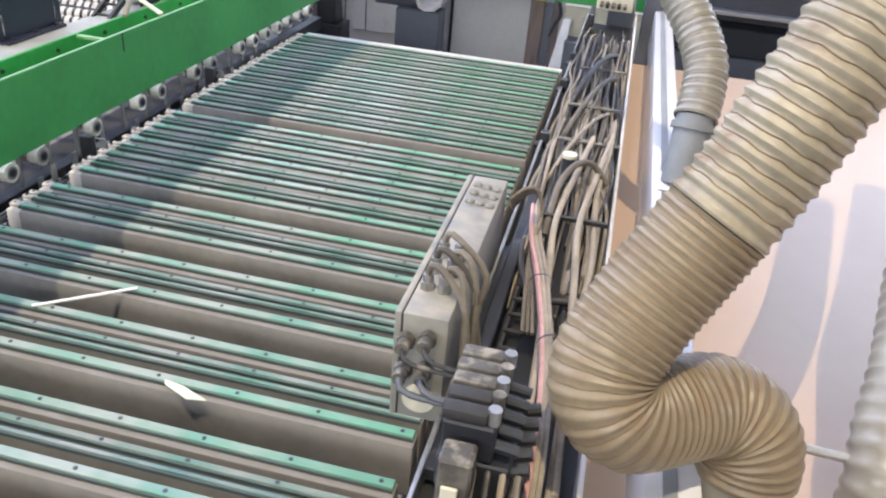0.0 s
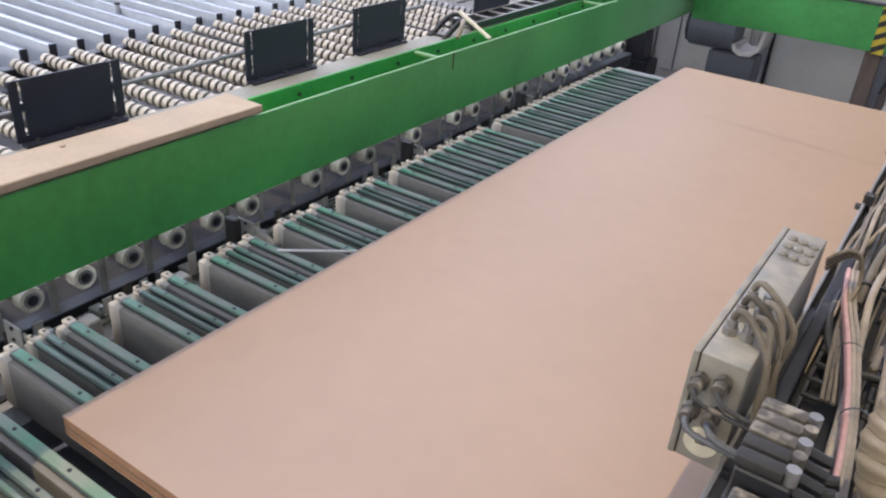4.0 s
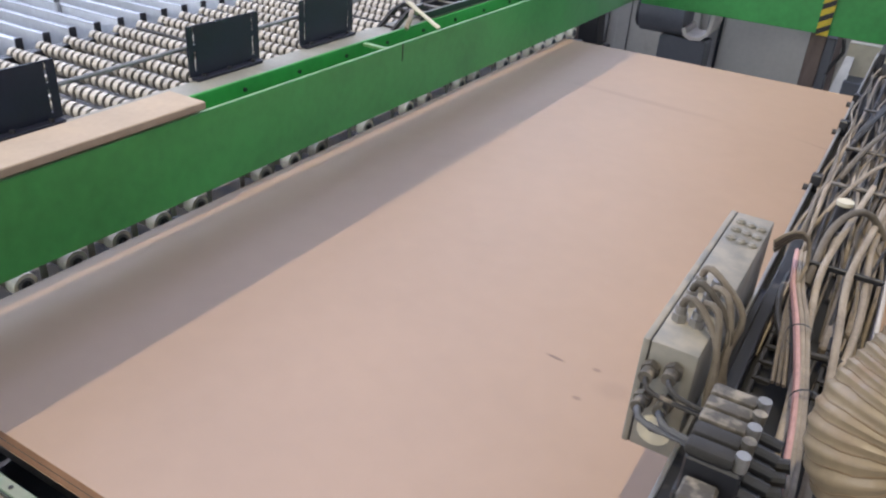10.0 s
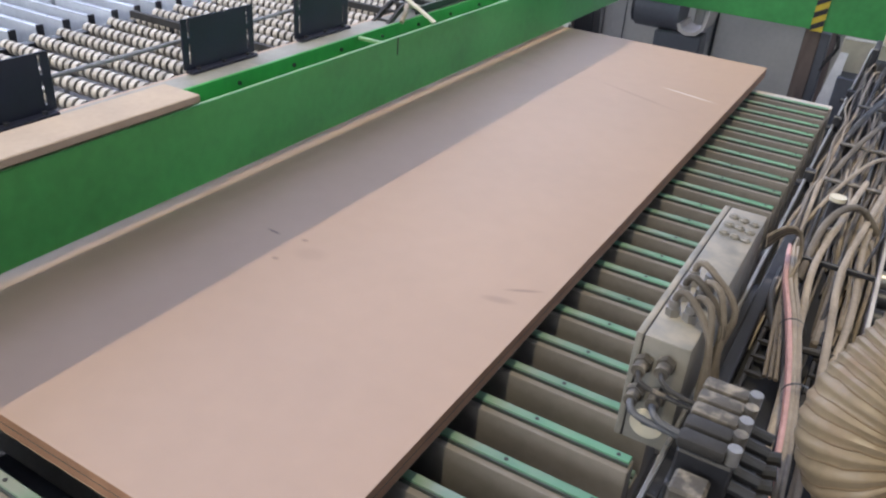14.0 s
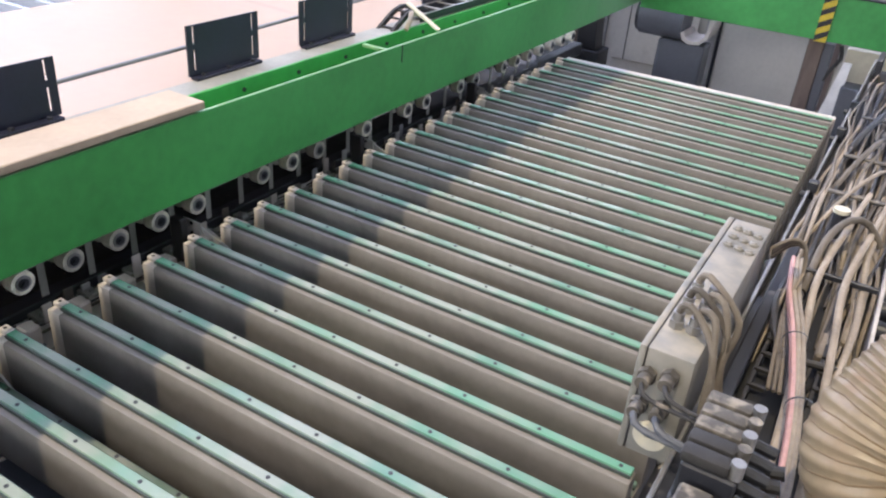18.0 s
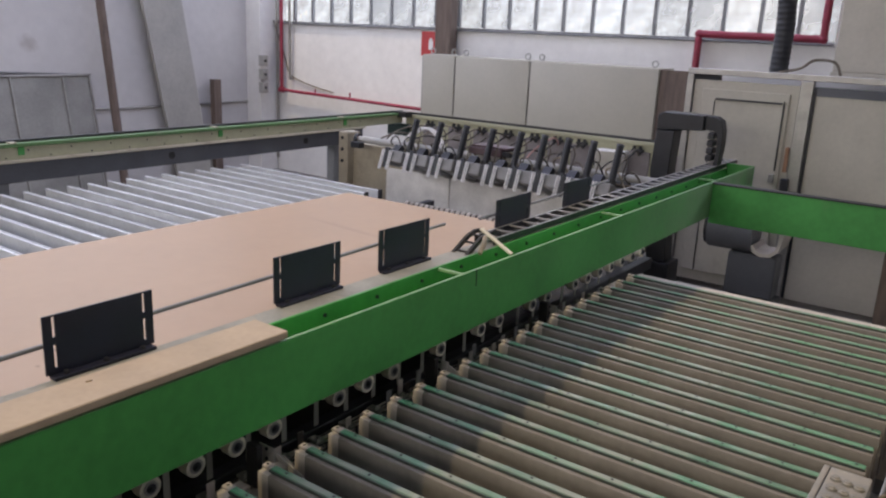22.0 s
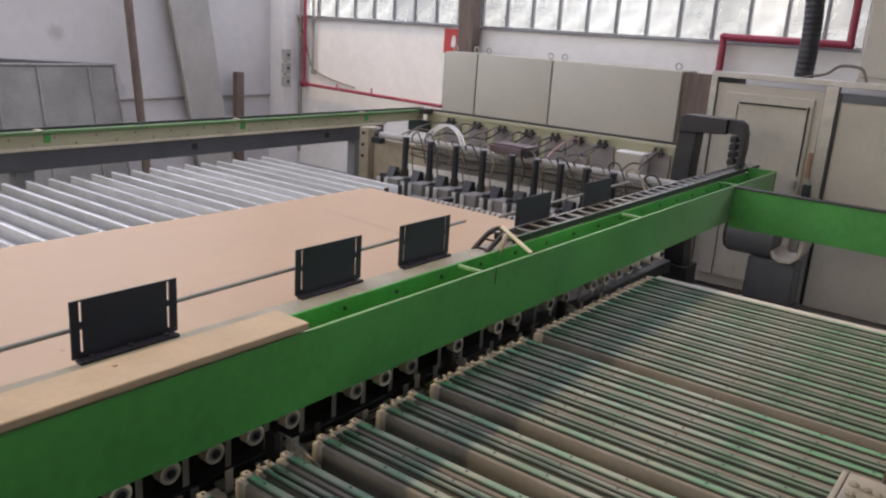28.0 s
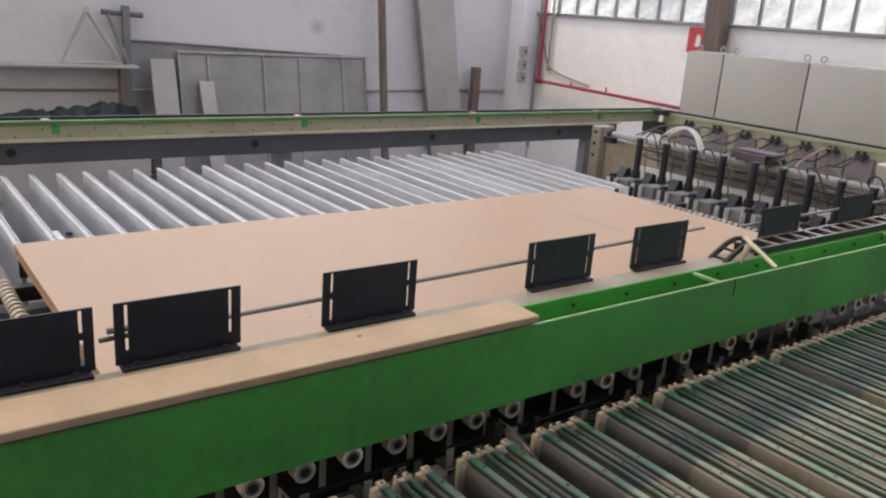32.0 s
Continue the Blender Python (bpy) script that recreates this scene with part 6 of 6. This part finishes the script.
part("top_rail", rod((WX + 0.02, 2.78, 1.62), (WX + 0.02, 6.0, 1.5), 0.013, seg=8), MID_GREY, bk)
part("mesh_sheet", slab([(2.8, 0.02), (5.98, 0.02), (5.98, 1.485), (2.8, 1.605)], "x", WX + 0.004, WX + 0.01), GREY_MESH, bk, "grey mesh sheet")
for y in (2.8, 4.1, 5.98):
    part("upright", rod((WX + 0.02, y, 0.0), (WX + 0.02, y, 1.618 - (y - 2.8) * 0.0373), 0.012, seg=8), MID_GREY, bk)
for y0, y1, top, lean in ((3.0, 3.28, 1.42, 0.1), (3.58, 3.76, 1.17, 0.16)):
    solo("leaning_board", slab([(WX + 0.42 + lean, 0), (WX + 0.45 + lean, 0), (WX + 0.16, top), (WX + 0.13, top)], "y", y0, y1), GREY_BOARD, "narrow pale board leaning on the wall", "board", at=(WX + 0.4, y0, 0), group="leaning boards")
solo("leaning_board", slab([(7.185, 0), (7.77, 0), (7.2, 3.3), (6.57, 3.3)], "x", WX + 0.10, WX + 0.16), GREY_BOARD, "tall wide grey board leaning against the wall", "board", at=(WX + 0.1, 7, 0), group="leaning boards")
solo("leaning_post", rod((WX + 0.45, 6.14, 0), (WX + 0.12, 6.06, 3.4), 0.055, seg=10), WOOD, "brown steel tube leaning against the wall", "post", at=(WX + 0.3, 6.3, 0))
solo("leaning_post", box(WX + 0.1, WX + 0.2, 7.82, 7.95, 0, 1.42, 0.004), WOOD, "short dark wooden post by the wall", "post", at=(WX + 0.1, 7.8, 0))
for k, (y, z, s) in enumerate(((1.6, 0.77, 0.17), (2.05, 0.785, 0.2), (2.42, 0.8, 0.23))):
    bm = bmesh.new()
    bmesh.ops.create_icosphere(bm, subdivisions=3, radius=s)
    for v in bm.verts:
        v.co = Vector((v.co.x * 0.8, v.co.y * 1.2, v.co.z * 0.55)) + Vector((noise.noise(v.co * 5 + Vector((k, 0, 0))), noise.noise(v.co * 6), noise.noise(v.co * 9 + Vector((0, k, 3))))) * 0.13
    bmesh.ops.translate(bm, vec=(WX + 0.5, y, z), verts=bm.verts)
    solo("folded_tarp", bm, DARK_GREEN, "crumpled dark green tarpaulin by the wall", "tarpaulin", at=(WX + 0.5, y, z - s * 0.55), group="tarpaulins", smooth=False)
solo("storage_bench", box(WX + 0.15, WX + 0.9, 0.6, 2.75, 0.0, 0.735, 0.01), GREY_BOARD, "low grey bench carrying the tarpaulins", "bench", at=(WX + 0.5, 1.6, 0))

# ---- scraps on the bars ----
stick = solo("wood_sliver", rod((-1.064, 1.635, 0.906), (-0.866, 1.799, 0.907), 0.0045, seg=6), SIGN_WHITE, "thin pale wood sliver lying across the bars", "scrap")
scrap = solo("paper_scrap", slab([(-0.603, 1.484), (-0.595, 1.47), (-0.526, 1.44), (-0.481, 1.449), (-0.553, 1.477)], "z", 0.9015, 0.905), mat("pale_yellow_offcut", (0.62, 0.6, 0.42), 0.6), "pale yellow offcut lying across the bars", "scrap")
OFFCUTS = []
for x, y, w in ((-4.05, 0.84, 0.03), (-4.2, 1.61, 0.028)):
    OFFCUTS.append(solo("white_offcut", box(x, x + 0.2, y, y + w, 0.9045, 0.908, 0.001), SIGN_WHITE, "narrow white offcut lying on the aluminium bars", "scrap", at=(x, y, 0.9045), group="white offcuts"))
for x, y in ((-4.25, 0.96), (-4.25, 1.88), (-4.33, 3.23)):
    t = thing("stop_pin", (x, y, 0.7), "pale stop pin with a black cap between the bars", "stop pin", "stop pins")
    part("stem", rod((x, y, 0.0), (x, y, 0.918), 0.016, seg=12), ALU, t)
    part("cap", rod((x, y, 0.9185), (x, y, 0.93), 0.017, seg=12), BLACK, t, "black cap")
bm = bmesh.new()
bmesh.ops.create_uvsphere(bm, u_segments=8, v_segments=5, radius=0.007)
for v in bm.verts:
    v.co = Vector((v.co.x - 1.62, v.co.y * 1.4 + 1.17, max(v.co.z, 0) * 0.5 + 1.3072))
solo("wood_chip", bm, MDF, "small pale wood chip lying on the plank", "chip", at=(-1.62, 1.17, 1.3072))

# ---- movement ----
def motions():
    # left edge of the board
    rows = ((0, 0.14), (0.4, 0.005), (1, -0.18), (1.6, -0.385), (2, -0.5), (2.4, -0.62), (3, -0.815), (3.6, -1.0), (4.2, -1.165), (4.5, -1.235), (5.6, -1.42), (6.5, -1.455), (7.5, -1.455), (8, -1.46), (8.5, -1.495), (9, -1.54), (10, -1.55), (11.5, -1.56), (12, -1.586), (12.5, -1.70), (13, -1.91), (13.5, -2.17), (13.9, -2.375), (14.5, -2.69), (15.5, -3.2), (16.5, -3.56), (17, -3.69), (17.5, -3.72), (18.2, -3.73), (32, -3.73))
    # it rises a little for the transfer, and lies higher and nearer on the second table
    ramp = lambda t, a, b: min(1.0, max(0.0, (t - a) / (b - a)))
    walk(board, [(t, pose(x, 0.78 - 0.155 * ramp(t, 14.5, 18.2), 0.9045 + 0.04 * ramp(t, 12, 13.5) + 0.055 * ramp(t, 14.5, 16.5))) for t, x in rows])
    for ob in TRANSFER:
        walk(ob, [(t, pose(0, ob.location.y, 0.8885 + dz)) for t, dz in ((0, 0), (11.5, 0), (12, 0.0155), (13.5, 0.0555), (14.5, 0.0555), (16.5, 0.1105), (32, 0.1105))])
    for k, ob in enumerate(ALU_BARS):
        walk(ob, [(t, pose(0, LB_0 + k * LB_P, z)) for t, z in ((0, 0.9), (14, 0.9), (16.4, 0.995), (32, 0.995))])
    for ob in OFFCUTS:
        x, y, z = ob.location
        walk(ob, [(t, pose(x, y, z + dz)) for t, dz in ((0, 0), (14, 0), (16.4, 0.095), (32, 0.095))])
    # scraps pushed along by the board's edge, then dropped between the bars
    walk(stick, [(0, pose(0, 0, 0)), (2.95, pose(0, 0, 0)), (3.6, pose(-0.17, 0, 0)), (4.5, pose(-0.4, 0.02, 0)), (5.4, pose(-0.55, 0.02, 0)), (5.9, pose(-0.58, 0.02, -0.4)), (32, pose(-0.58, 0.02, -0.5))])
    walk(scrap, [(0, pose(0, 0, 0)), (1.75, pose(0, 0, 0)), (2.0, pose(-0.06, 0, -0.01)), (2.3, pose(-0.1, 0.02, -0.3)), (32, pose(-0.1, 0.02, -0.3))])
    # clamps: raised and tilted back, then swung down onto the board's line
    for ob, x in zip(CLAMPS, CLAMP_X):
        walk(ob, [(t, pose(x - 0.09, y, z, a)) for t, y, z, a in ((0, 6.1, 1.10, -21), (22.2, 6.1, 1.10, -21), (22.65, 5.75, 0.915, 0), (32, 5.75, 0.915, 0))])
    for ob, y in zip(LIFTS, LIFT_Y):
        walk(ob, [(t, pose(dx, y, BAR_Z + dz)) for t, dz, dx in ((0, 0, 0), (6, 0, 0), (7.5, -0.11, 0), (22.5, -0.11, 0), (22.8, -0.05, -0.05), (23, -0.012, -0.08), (23.5, 0, 0), (32, 0, 0))])


motions()
